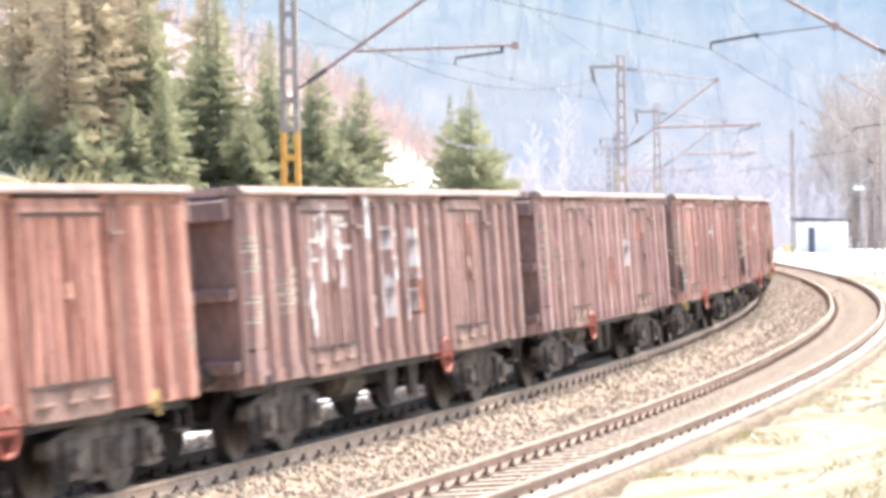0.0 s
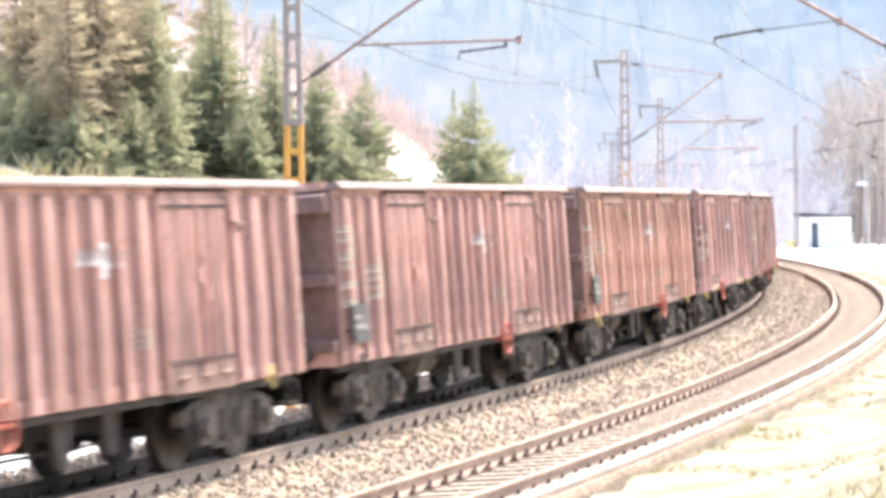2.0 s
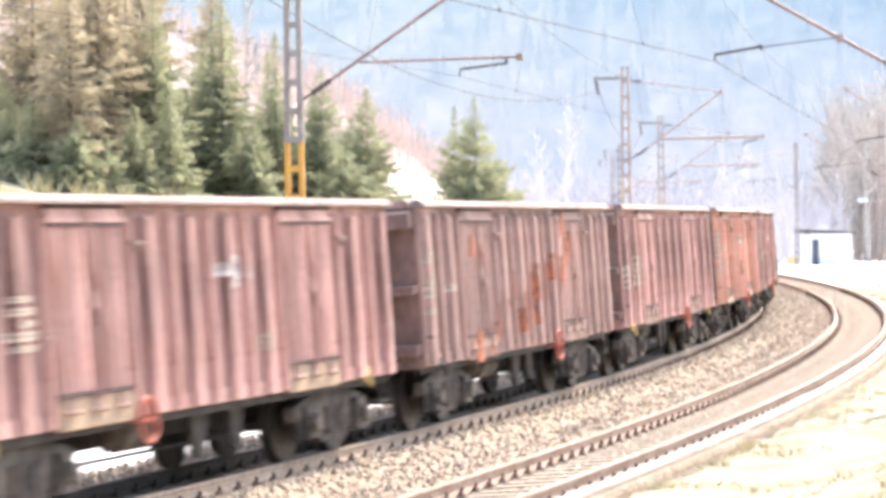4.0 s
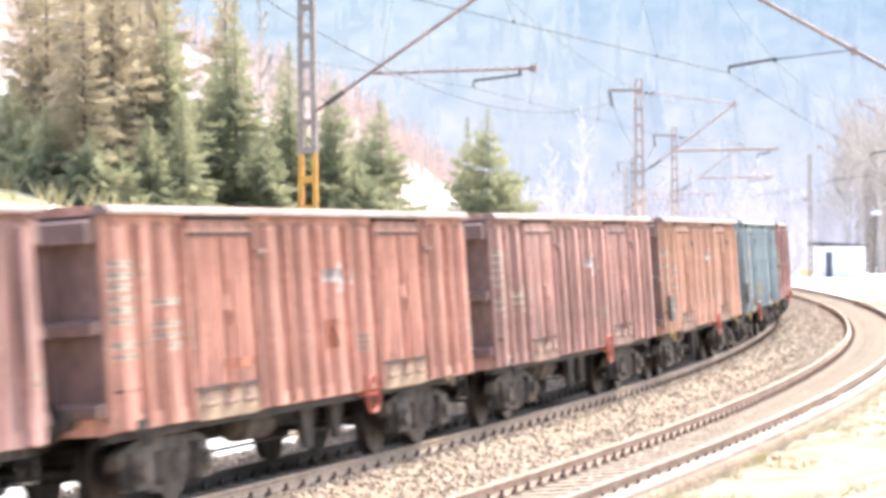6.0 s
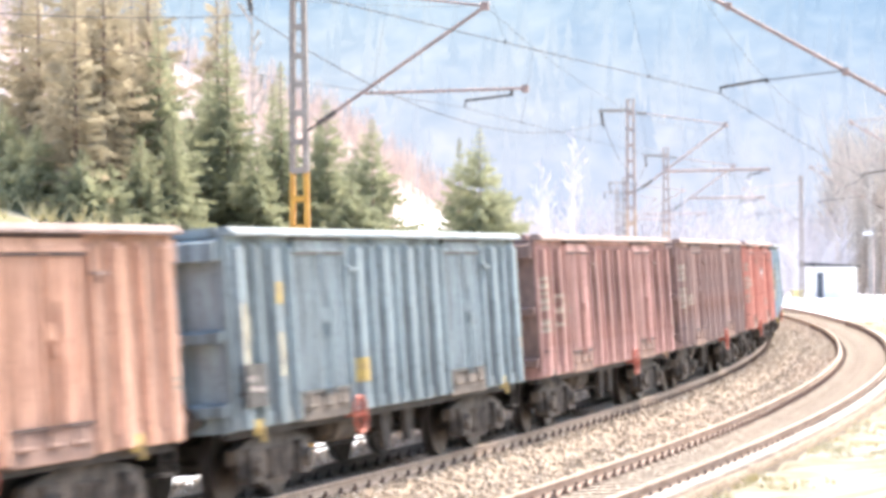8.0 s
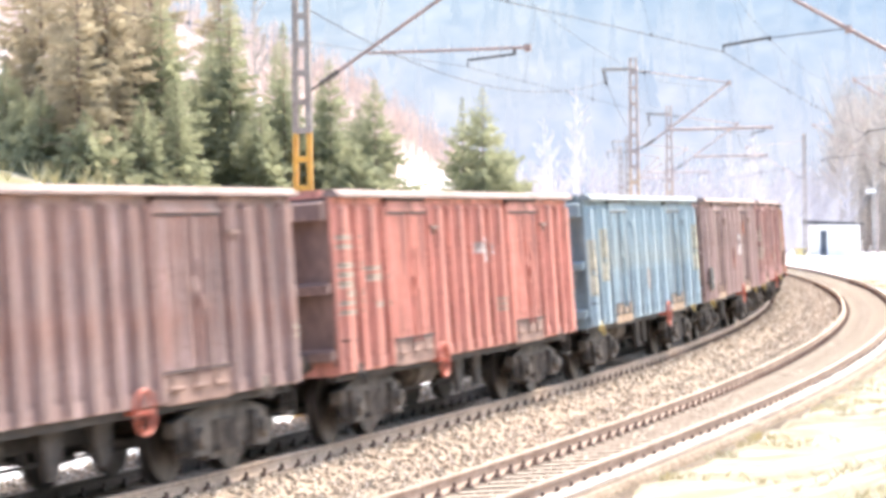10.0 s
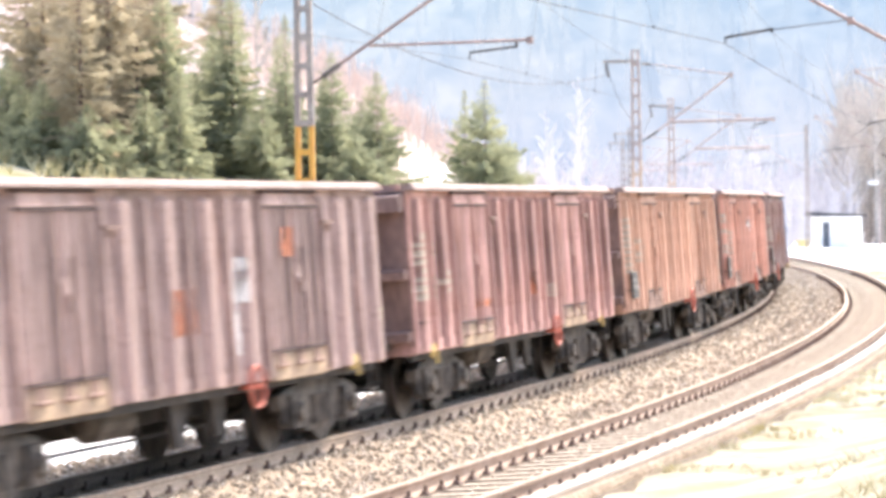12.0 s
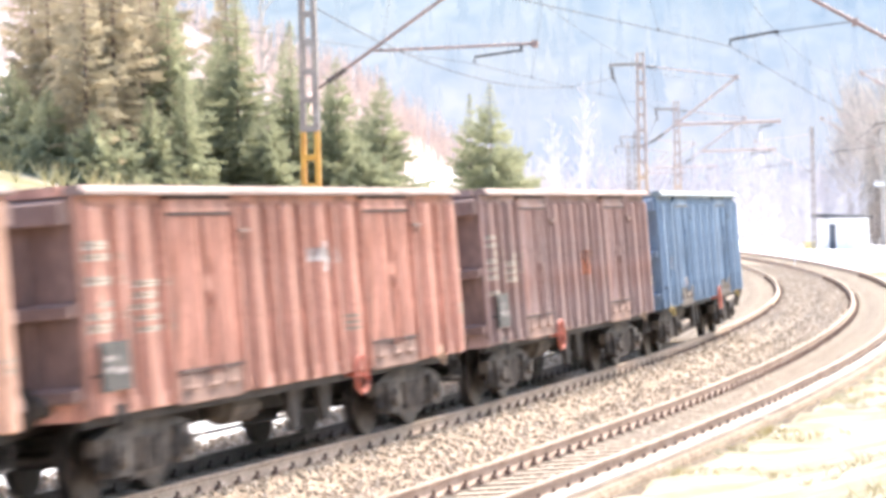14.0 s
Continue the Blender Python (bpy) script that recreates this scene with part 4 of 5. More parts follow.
def side_frame(bm):
    """Cast bogie side with axlebox ends and a spring nest (in bogie space, y outward = -y)."""
    add_prism(bm, [(-1.28, 0.50), (-1.28, 0.66), (-0.95, 0.74), (-0.45, 0.80), (0.45, 0.80), (0.95, 0.74), (1.28, 0.66), (1.28, 0.50), (0.66, 0.42), (0.46, 0.20), (-0.46, 0.20), (-0.66, 0.42)], "y", -0.07, 0.07)
    for e in (-1, 1):
        add_box(bm, (e * 0.9 - 0.20, -0.17, 0.27), (e * 0.9 + 0.20, 0.05, 0.66), 0.02)
        add_tube(bm, (e * 0.9, -0.24, 0.46), (e * 0.9, -0.16, 0.46), 0.105, 0.13, 10)
        add_tube(bm, (e * 0.9 - 0.24, -0.03, 0.34), (e * 0.9 - 0.24, -0.03, 0.62), 0.07, 0.07, 8)
        add_tube(bm, (e * 0.9 + 0.24, -0.03, 0.34), (e * 0.9 + 0.24, -0.03, 0.62), 0.07, 0.07, 8)
    for x in (-0.2, 0, 0.2):
        add_tube(bm, (x, -0.09, 0.28), (x, -0.09, 0.62), 0.075, 0.075, 8)


MESH["side_frame"] = mesh_of(side_frame, "side_frame")
MESH["bolster"] = mesh_of(lambda bm: (add_box(bm, (-0.22, -1.0, 0.52), (0.22, 1.0, 0.74), 0.03), add_tube(bm, (0, 0, 0.7), (0, 0, 0.86), 0.3, 0.3, 12)), "bolster")
MESH["brake_shoe"] = mesh_of(lambda bm: add_prism(bm, [(0.0, 0.30), (0.06, 0.28), (0.10, 0.62), (0.03, 0.64)], "y", -0.05, 0.05), "brake_block")


def hand_wheel(bm):
    add_ring(bm, (0, -0.10, 0.86), (0, 1, 0), 0.23, 0.022, 20, 6)
    for k in range(4):
        a = k * 1.5708
        add_tube(bm, (0, -0.10, 0.86), (0.23 * math.cos(a), -0.10, 0.86 + 0.23 * math.sin(a)), 0.011, sides=6)
    add_tube(bm, (0, -0.14, 0.86), (0, 0.3, 0.86), 0.03, sides=8)


MESH["hand_wheel"] = mesh_of(hand_wheel, "brake_wheel")
MESH["tank"] = mesh_of(lambda bm: (add_tube(bm, (-0.45, 0, 0.62), (0.45, 0, 0.62), 0.20, 0.20, 14), add_tube(bm, (0.45, 0, 0.62), (0.53, 0, 0.62), 0.20, 0.09, 14),
                                   add_tube(bm, (-0.53, 0, 0.62), (-0.45, 0, 0.62), 0.09, 0.20, 14), add_box(bm, (-0.3, -0.04, 0.78), (-0.24, 0.04, 0.98)), add_box(bm, (0.24, -0.04, 0.78), (0.3, 0.04, 0.98))), "air_tank")
MESH["hanger"] = mesh_of(lambda bm: add_prism(bm, [(-0.28, 0.84), (0.28, 0.84), (0.11, 0.30), (-0.11, 0.30)], "y", -0.04, 0.04), "brake_hanger")
MESH["rod"] = mesh_of(lambda bm: (add_tube(bm, (-3.0, 0, 0.42), (3.0, 0, 0.42), 0.022, sides=6), add_tube(bm, (-1.2, 0.3, 0.55), (2.2, 0.3, 0.55), 0.018, sides=6)), "brake_rod")
MESH["step"] = mesh_of(lambda bm: (add_box(bm, (-0.17, -0.03, 0.55), (0.17, 0.16, 0.575)), add_box(bm, (-0.17, -0.03, 0.55), (-0.145, 0.0, 0.98)), add_box(bm, (0.145, -0.03, 0.55), (0.17, 0.0, 0.98))), "step")
MESH["bracket"] = mesh_of(lambda bm: (add_box(bm, (-0.11, -0.07, 0.86), (0.11, -0.036, 1.04), 0.01), add_tube(bm, (0, -0.10, 0.78), (0, -0.10, 0.94), 0.03, sides=8)), "tie_bracket")
MESH["rail_grab"] = mesh_of(lambda bm: (add_tube(bm, (-0.2, -0.09, 1.3), (0.2, -0.09, 1.3), 0.014, sides=6), add_tube(bm, (-0.2, -0.09, 1.3), (-0.2, 0, 1.3), 0.014, sides=6), add_tube(bm, (0.2, -0.09, 1.3), (0.2, 0, 1.3), 0.014, sides=6)), "hand_rail")
PLAQUE = {}


def plaque(w, h):
    """A thin painted bar laid on the side."""
    w, h = max(0.02, round(w / 0.02) * 0.02), round(h, 3)
    key = (round(w, 3), h)
    if key not in PLAQUE:
        PLAQUE[key] = mesh_of(lambda bm: add_box(bm, (-w / 2, -0.004, -h / 2), (w / 2, 0.004, h / 2)), "marking")
    return PLAQUE[key]


POSTS = (0.92, 2.12, 5.32, 6.46, 7.58, 8.72, 11.92, 13.12)      # from the coupling plane
THIN = (1.52, 2.72, 4.82, 5.90, 7.02, 8.14, 9.22, 11.32, 12.52)
DOORS = (3.80, 10.24)
IDENT = Matrix.Identity(4)
ROUND = pose(0, 0, 0, 0, 0, 180)


def painted_runs(a, b):
    """Where paint between a and b lands: on rib faces, on door pressings, else on the sheet between them."""
    faces = [(p - 0.086, p + 0.086, p - 0.19, p + 0.19, 0.122) for p in POSTS] + [(p - 0.034, p + 0.034, p - 0.08, p + 0.08, 0.102) for p in THIN]
    faces += [(p - 0.87, p + 0.87, p - 0.93, p + 0.93, 0.085) for p in DOORS]
    runs, at = [], a
    for f0, f1, g0, g1, deep in sorted(faces):
        if g1 < a or g0 > b:
            continue
        if g0 - at > 0.05:
            runs.append((at, g0, 0.017))
        lo, hi = max(a, f0), min(b, f1)
        if hi - lo > 0.03:
            runs.append((lo, hi, deep))
        at = max(at, g1)
    if b - at > 0.05:
        runs.append((at, b, 0.017))
    return runs


def goods_wagon(paint, label, marks, grime, yellow=True, k_panel=False, brake=1.63, flap=M_FLAP):
    """A bogie open wagon: x towards its far end, the camera's side at -y, rail tops at z = 0."""
    m = PAINTS[paint]
    cool = "blue" in paint or paint == "teal"
    wag = tagged(new("open_wagon"), label, "goods wagon", "wagons of the train")
    for flip in (IDENT, ROUND):
        side = flip @ pose(0, -W, 0)
        put("side_wall", MESH["wall"], m, wag, side)
        put("top_rail", MESH["cap"], M_DUSTCAP_BLUE if cool else M_DUSTCAP, wag, side, "pale dusty top edge")
        put("sole_bar", MESH["sole"], M_DARK, wag, flip @ pose(0, -W + 0.12, 0))
        for x in POSTS:
            put("side_post", MESH["post"], m, wag, flip @ pose(x - 7.02, -W - 0.012, 0))
        for x in THIN:
            put("side_post", MESH["thin_post"], m, wag, flip @ pose(x - 7.02, -W - 0.012, 0))
        for x in DOORS:
            put("door", MESH["door"], m, wag, flip @ pose(x - 7.02 - 0.445, -W, 0))
            d = put("door", MESH["door"], m, wag, flip @ pose(x - 7.02 + 0.445, -W, 0))
            near = pose(-0.445, 0, 0)
            put("lintel", MESH["lintel"], m, d, near)
            put("lock_bar", MESH["bar"], m, d, near)
            put("latch", MESH["latch"], m, d, near)
            put("door_stop", MESH["stop"], m if cool else M_FLAP, d, near)
            put("door_flap", MESH["flap"], flap, d, near, "pale timber tipping flap" if flap is M_TIMBER else "grimy tipping flap")
            # dark joint lines; the bar below the lintel stands in for its shadow
            for z in (2.852, 3.028, SILL + 0.315):
                put("door_seam", MESH["seam"], M_PANEL if cool else M_SEAM, d, near @ pose(0, 0, z))
            for h in (-0.62, 0.02, 0.60):
                put("flap_hinge", MESH["hinge"], M_SOLE if cool else M_FLAP, d, near @ pose(h, 0, 0))
        if k_panel:
            panel = put("data_panel", MESH["box"], M_PANEL, wag, flip @ pose(1.12 - 7.02, -W - 0.098, 0), "dark grey data panel")
            for u, z in ((-0.16, 1.46), (-0.12, 1.35), (0.17, 1.33)):
                put("marking", MESH["line"], M_WHITE, panel, pose(u, 0, z))
        put("hand_wheel", MESH["hand_wheel"], M_HANDRED, wag, flip @ pose(brake, -W - 0.02, 0), "red spoked brake wheel")
        put("step", MESH["step"], M_DARK, wag, flip @ pose(6.1, -W + 0.05, 0))
        put("tie_bracket", MESH["bracket"], M_YELLOW if yellow else grime, wag, flip @ pose(5.15, -W - 0.01, 0), "yellow rope bracket" if yellow else "")
        put("tie_bracket", MESH["bracket"], M_YELLOW if yellow else M_DARK, wag, flip @ pose(-5.72, -W - 0.01, -0.04))
        put("hand_rail", MESH["rail_grab"], M_DARK, wag, flip @ pose(-6.05, -W, 0.0))
        put("brake_hanger", MESH["hanger"], M_DARK, wag, flip @ pose(0.35, -0.95, 0))
        put("brake_hanger", MESH["hanger"], M_DARK, wag, flip @ pose(1.75, -0.85, 0.04))
        end = flip @ pose(HALF, 0, 0)
        put("end_wall", MESH["end"], m if cool else M_END, wag, end)
        put("end_rail", MESH["endcap"], m, wag, end)
        put("end_beam", MESH["headbeam"], m if cool else M_END, wag, end @ pose(0, 0, 2.90))
        for z in (1.13, 1.94):
            put("end_beam", MESH["endbeam"], m if cool else M_END, wag, end @ pose(0, 0, z))
        for y in (-0.75, 0, 0.75):
            put("end_post", MESH["endpost"], m if cool else M_END, wag, end @ pose(0, y, 0))
        for y in (-W, W):
            put("corner_post", MESH["corner"], m, wag, end @ pose(-0.06, y * 0.965, 0))
        put("headstock", MESH["headstock"], m, wag, flip @ pose(HALF - 0.02, 0, 0))
        for y in (-0.875, 0.875):
            b = put("buffer", MESH["buffer"], M_DARK, wag, flip @ pose(HALF, y, 0))
            put("buffer_head", MESH["bufferhead"], M_TREAD, b)
        put("coupling", MESH["hook"], M_DARK, wag, flip @ pose(HALF, 0, 0))
    put("centre_sill", MESH["centre"], M_DARK, wag)
    put("floor", MESH["floor"], M_DARK, wag)
    put("air_tank", MESH["tank"], M_BOGIE, wag, pose(-1.05, -0.72, 0.08), "dusty brake air tank")
    put("brake_rod", MESH["rod"], M_DARK, wag, pose(0, -0.45, 0))
    for x in (-4.5, 4.5):
        bogie = put("bogie", MESH["bolster"], M_BOGIE, wag, pose(x, 0, 0, 0, 0, 0.62 if x < 0 else -0.62), "dusty two-axle bogie")
        put("side_frame", MESH["side_frame"], M_BOGIE, bogie, pose(0, -1.02, 0))
        put("side_frame", MESH["side_frame"], M_BOGIE, bogie, pose(0, 1.02, 0, 0, 0, 180))
        for e in (-0.9, 0.9):
            for y in (-0.74, 0.74):
                put("brake_block", MESH["brake_shoe"], M_DARK, bogie, pose(e + (0.44 if e < 0 else -0.54), y, 0))
            ws = put("wheelset", MESH["wheelset"], M_TREAD, bogie, pose(e, 0, 0.46))
            WHEELS.setdefault(e, []).append(ws)
    for x, z, w, h, mat in marks:
        for x0, x1, deep in painted_runs(x - w / 2, x + w / 2):
            put("marking", plaque(x1 - x0, h), mat, wag, pose((x0 + x1) / 2 - 7.02, -W - deep, z))
        for p in POSTS:      # the paint runs on over the near flank of a wide post
            if x - w / 2 < p - 0.13 < x + w / 2:
                put("marking", plaque(0.12, h), mat, wag, pose(p - 0.135 - 7.02, -W - 0.070, z, 0, 0, -52))
    return wag


WHEELS, TRAIN = {}, []


def data_block(x, z, rows, rnd, mat):
    """Worn lettering too faint to read: bars of its size."""
    out = []
    for i in range(rows):
        if rnd.random() < 0.8:
            out.append((x + rnd.uniform(-.08, .08), z - i * 0.115, rnd.choice((0.6, 0.75, 0.85, 0.95)), rnd.choice((0.06, 0.075, 0.09)), mat))
    return out


def marks_for(k, rnd):
    """Faded markings on the side of wagon k."""
    out = []
    if k not in (14, 20, 15, 10):
        out += data_block(1.12, 2.56, 9, rnd, M_CREAM)
        out += data_block(2.30, 2.16, 5, rnd, M_CREAM)
    if k in (1, 2, 4, 7, 8, 13, 18, 3, 9):
        out += [(7.46, 2.35, 0.50, 0.16, M_WHITE), (7.80, 2.32, 0.38, 0.36, M_WHITE), (8.14, 2.32, 0.40, 0.17, M_WHITE)]
    if k in (1, 2, 3, 4, 7, 8, 9, 13, 16, 18):
        out += [(8.6, 1.58 - 0.075 * i, 0.30, 0.045, M_CREAM) for i in range(3)]
    out += [(13.15, 1.55, 0.20, 0.05, M_CREAM), (13.15, 1.46, 0.16, 0.05, M_CREAM)]
    if k == -1:      # big chalky scrawl
        for i in range(34):
            x = 2.3 + rnd.random() * 6.0
            out.append((x, rnd.uniform(1.5, 2.95), rnd.uniform(0.06, 0.20), rnd.uniform(0.2, 0.75), M_WHITE))
            if i % 2:
                out.append((x + 0.2, rnd.uniform(1.9, 2.8), rnd.uniform(0.2, 0.5), 0.06, M_WHITE))
        out += [(7.72, 1.72, 0.75, 0.5, M_ORANGE), (10.4, 2.2, 0.18, 0.9, M_ORANGE)]
    if k in (0, 15):
        out += [(6.75, 1.75, 0.72, 0.48, M_ORANGE), (10.0, 2.45, 0.36, 0.34, M_ORANGE), (8.4, 1.7, 0.22, 0.95, M_WHITE), (8.55, 2.05, 0.2, 0.5, M_WHITE)]
    if k == 5:
        for i in range(34):      # smeared orange primer across the middle
            x = rnd.gauss(7.6, 1.6)
            out.append((x, 1.45 + 0.16 * (x - 5.0) + rnd.gauss(0, 0.22), rnd.uniform(0.12, 0.5), rnd.uniform(0.12, 0.5), M_ORANGE))
        out += [(3.4, 2.5, 0.3, 0.3, M_ORANGE), (3.9, 2.42, 0.25, 0.22, M_ORANGE)]
    if k in (7, 16):
        out += [(7.3, 1.65, 0.42, 0.34, M_ORANGE), (4.1, 1.45, 0.9, 0.10, M_ORANGE)]
    if k == 19:
        out += [(7.5, 1.95, 0.22, 0.4, M_ORANGE), (1.6, 1.5, 0.3, 0.12, M_WHITE), (1.6, 1.65, 0.1, 0.2, M_WHITE)]
    if k == 10:
        out += [(0.95, 1.9, 0.28, 0.8, M_PALE), (2.15, 2.4, 0.26, 0.25, M_YELLOW), (5.3, 1.4, 0.28, 0.3, M_YELLOW), (2.1, 1.7, 0.2, 0.5, M_PALE)]
    if k == 14:
        out += [(0.92, 1.9, 0.30, 0.95, M_PALE), (2.12, 2.1, 0.30, 0.9, M_PALE), (13.1, 2.1, 0.26, 0.95, M_PALE), (6.46, 1.6, 0.18, 0.4, M_CREAM), (1.5, 1.75, 0.7, 0.05, M_PALE)]
    if k == 20:
        out += [(1.55, 1.75, 0.3, 0.22, M_WHITE), (3.8, 1.35, 0.5, 0.16, M_WHITE)]
    return out


STOCK = {-3: "salmon", -2: "salmon", -1: "brown", 0: "brownish", 1: "mauve", 2: "mauve", 3: "tan", 4: "redbrown", 5: "brown", 6: "redbrown", 7: "salmon",
         8: "mauve", 9: "ochre", 10: "teal", 11: "redbrown", 12: "umber", 13: "red", 14: "blue", 15: "greybrown", 16: "redbrown", 17: "ochre", 18: "salmon", 19: "umber", 20: "darkblue"}
LOOK = {"brownish": "weathered brown steel open wagon with orange rust patches", "tan": "orange-brown rusty steel open wagon", "greybrown": "dusty grey-brown steel open wagon with an orange patch", "salmon": "faded salmon-red steel open wagon streaked with rust", "brown": "rusty brown steel open wagon with chalky scrawl", "umber": "dark umber steel open wagon with orange rust patches",
        "mauve": "dusty mauve-brown steel open wagon with faded markings", "ochre": "orange-brown rusty steel open wagon", "redbrown": "red-brown steel open wagon with cream markings",
        "teal": "weathered grey-teal steel open wagon", "red": "bright faded red steel open wagon with white emblem", "blue": "pale blue weathered steel open wagon", "darkblue": "dark blue steel open wagon at the train's end"}
PANELS = (1, 2, 3, 9, 10, 15, 17, 18, 19)
BOARDED = (4, 7, 14, 15, 16)
BRAKE = {0: -2.6, 1: -1.8, 4: -2.1, 10: -2.1, 13: -2.0, 19: -2.05}
for k in sorted(STOCK):
    rnd = random.Random(100 + k)
    TRAIN.append((k, goods_wagon(STOCK[k], "rusty brown steel open wagon with broad orange patches" if k == 5 else LOOK[STOCK[k]], marks_for(k, rnd), M_TIMBER if rnd.random() < 0.3 else M_SOLE, rnd.random() < 0.45, k in PANELS, BRAKE.get(k, 1.63), M_TIMBER if k in BOARDED else M_SOLE if k in (10, 20) else M_FLAP)))


def wagon_pose(s):
    """The wagon's pose with its middle at arc length s: both bogie pivots lie on the line."""
    a, b = on_line(s - 4.5), on_line(s + 4.5)
    m = (a + b) / 2
    turn = math.degrees(math.atan2(b.y - a.y, b.x - a.x))
    return pose(m.x, m.y, LIFT, -math.degrees(LEAN), 0, turn)


# seconds, metres by which the train lags an even pace
LAG = [(0, 0.47), (0.5, 1.6), (1, 0.48), (1.5, 0.93), (2, 0.44), (2.5, 0.88), (3, 0.52), (3.5, 0.87), (4.5, 0.45), (5.25, 0.45), (6, 0.45), (6.5, 0.93), (7, 0.59), (7.5, 0.96), (8, 0.64), (8.75, 0.45), (9.5, 0.45), (10.5, 1.1), (11, 0.69), (11.5, 0.85), (12, 0.51), (12.5, 1.0), (13, 0.65), (13.5, 0.99), (14, 0.55)]
LAG_T, LAG_M = zip(*LAG)


def run(t):
    """How far the train has come by time t."""
    return SPEED * t - float(np.interp(t, LAG_T, LAG_M))


def motions():
    times = [i * 0.5 for i in range(29)]
    for k, wag in TRAIN:
        walk(wag, [(t, wagon_pose(START + PITCH * (k + 0.5) - run(t))) for t in times])
    # wheels roll towards the camera; one key a film frame keeps each turn under 90 degrees
    steps = [i / FPS for i in range(14 * FPS + 1)]
    for e, sets in WHEELS.items():
        walk(sets[0], [(t, pose(e, 0, 0.46) @ Matrix.Rotation(-run(t) / 0.46, 4, "Y")) for t in steps])
        keys = sets[0].animation_data
        for ws in sets[1:]:
            ws.rotation_mode = "QUATERNION"
            ws.animation_data_create()
            ws.animation_data.action = keys.action
            ws.animation_data.action_slot = keys.action_slot

# ---- trees and buildings ----
def spruce(x, y, height, radius, seed, needles=None, thin=1.0, bare=0.12, label="dark green spruce tree on the bank", lean=0.0):
    r = np.random.RandomState(seed)
    z = ground_at(x, y) - 0.1
    tree = tagged(new("spruce_tree"), label, "tree", "spruces on the bank")
    tree.matrix_basis = pose(x, y, z, lean, 0, r.uniform(0, 360))
    bm = bmesh.new()
    rings = 7
    for i in range(rings):
        a, b = i / rings, (i + 1) / rings
        add_tube(bm, (0, 0, height * a), (0, 0, height * b), max(0.012, height * 0.013 * (1 - a)), max(0.01, height * 0.013 * (1 - b)), 7, False)
    part("trunk", bm, M_BARK, tree)
    verts, faces = [], []
    lev = bare * height
    while lev < height * 0.985:
        f = (lev / height - bare) / (1 - bare)
        reach = radius * ((1 - f) ** 0.95) * r.uniform(0.72, 1.18) + 0.02
        count = max(4, int(9 * thin * (1 - 0.4 * f)))
        turn = r.uniform(0, 6.28)
        for b in range(count):
            a = turn + 6.283 * b / count + r.uniform(-.25, .25)
            l = reach * r.uniform(0.5, 1.22)
            if r.rand() < 0.10 + 0.25 * (1 - thin):
                continue
            droop = -0.38 + 0.85 * f + r.uniform(-.16, .16)
            ca, sa = math.cos(a), math.sin(a)
            n = max(3, int(l / 0.062))
            for q in range(n):
                t = (q + 0.6) / n
                px, pz = l * t, lev + l * t * droop + 0.16 * l * t * t
                spray = (0.09 + 0.15 * (1 - abs(t - 0.45))) * min(1.0, 0.18 + 0.9 * l) * r.uniform(0.7, 1.4)
                for e in (-1, 1):
                    if r.rand() > 0.90 * thin + 0.1:
                        continue
                    fw = 0.5 + r.uniform(0, 0.5)
                    tx, ty, tz = px + spray * fw, e * spray * r.uniform(0.5, 1.1), pz - spray * r.uniform(0.05, 0.65)
                    w = spray * 0.34
                    pts = [(px - w * 0.3, 0, pz), (px + w * 0.5, e * w * 0.35, pz + 0.02), (tx, ty, tz), (tx - w * 0.55, ty * 0.7 + e * w * 0.1, tz - w * 0.45)]
                    k = len(verts)
                    verts += [(u * ca - v * sa, u * sa + v * ca, h) for u, v, h in pts]
                    faces.append((k, k + 1, k + 2, k + 3))
        lev += min(height * 0.024, 0.19) * r.uniform(0.6, 1.4) * (1 - 0.45 * f) + 0.03
    crown = raw("crown", verts, faces, needles or M_NEEDLE)
    crown.parent = tree
    return tree


def bare_tree(x, y, height, seed, material, label, spread=0.5, stout=1.0):
    r = random.Random(seed)
    z = ground_at(x, y) - 0.1
    tree = tagged(new("bare_tree"), label, "tree", "bare trees")
    tree.matrix_basis = pose(x, y, z)
    trunk, twigs = bmesh.new(), bmesh.new()
    add_tube(trunk, (0, 0, 0), (0, 0, height * 0.5), height * 0.013 * stout, height * 0.009 * stout, 7, False)
    add_tube(trunk, (0, 0, height * 0.5), (r.uniform(-.2, .2), 0, height), height * 0.009 * stout, height * 0.002, 6, False)

    def limb(p, d, l, w, depth):
        q = p + d * l
        add_tube(twigs, p, q, w, w * 0.55, 4, False)
        if depth:
            for _ in range(4):
                t = r.uniform(0.35, 1.0)
                nd = (d + Vector((r.uniform(-.8, .8), r.uniform(-.8, .8), r.uniform(0.0, .6)))).normalized()
                limb(p + d * l * t, nd, l * r.uniform(0.4, 0.62), w * 0.5, depth - 1)
    for i in range(15):
        h = height * (0.28 + 0.68 * i / 15)
        a = r.uniform(0, 6.28)
        l = height * spread * (0.42 - 0.30 * i / 15) * r.uniform(0.7, 1.2)
        limb(Vector((0, 0, h)), Vector((math.cos(a), math.sin(a), r.uniform(0.7, 1.4))).normalized(), l, height * 0.0045, 2)
    part("trunk", trunk, material, tree)
    part("crown", twigs, material, tree)
    return tree


# spruces along the bank, from the curve's inside towards the camera
def on_bank(x, y, top, wide, seed, **more):
    """A spruce whose tip is at height top and whose crown is that wide (half) a little above the wagons."""
    g = ground_at(x, y)
    h = top - g
    spruce(x, y, h, wide / max(0.25, 1 - (4.2 - g) / h) ** 0.9, seed, **more)


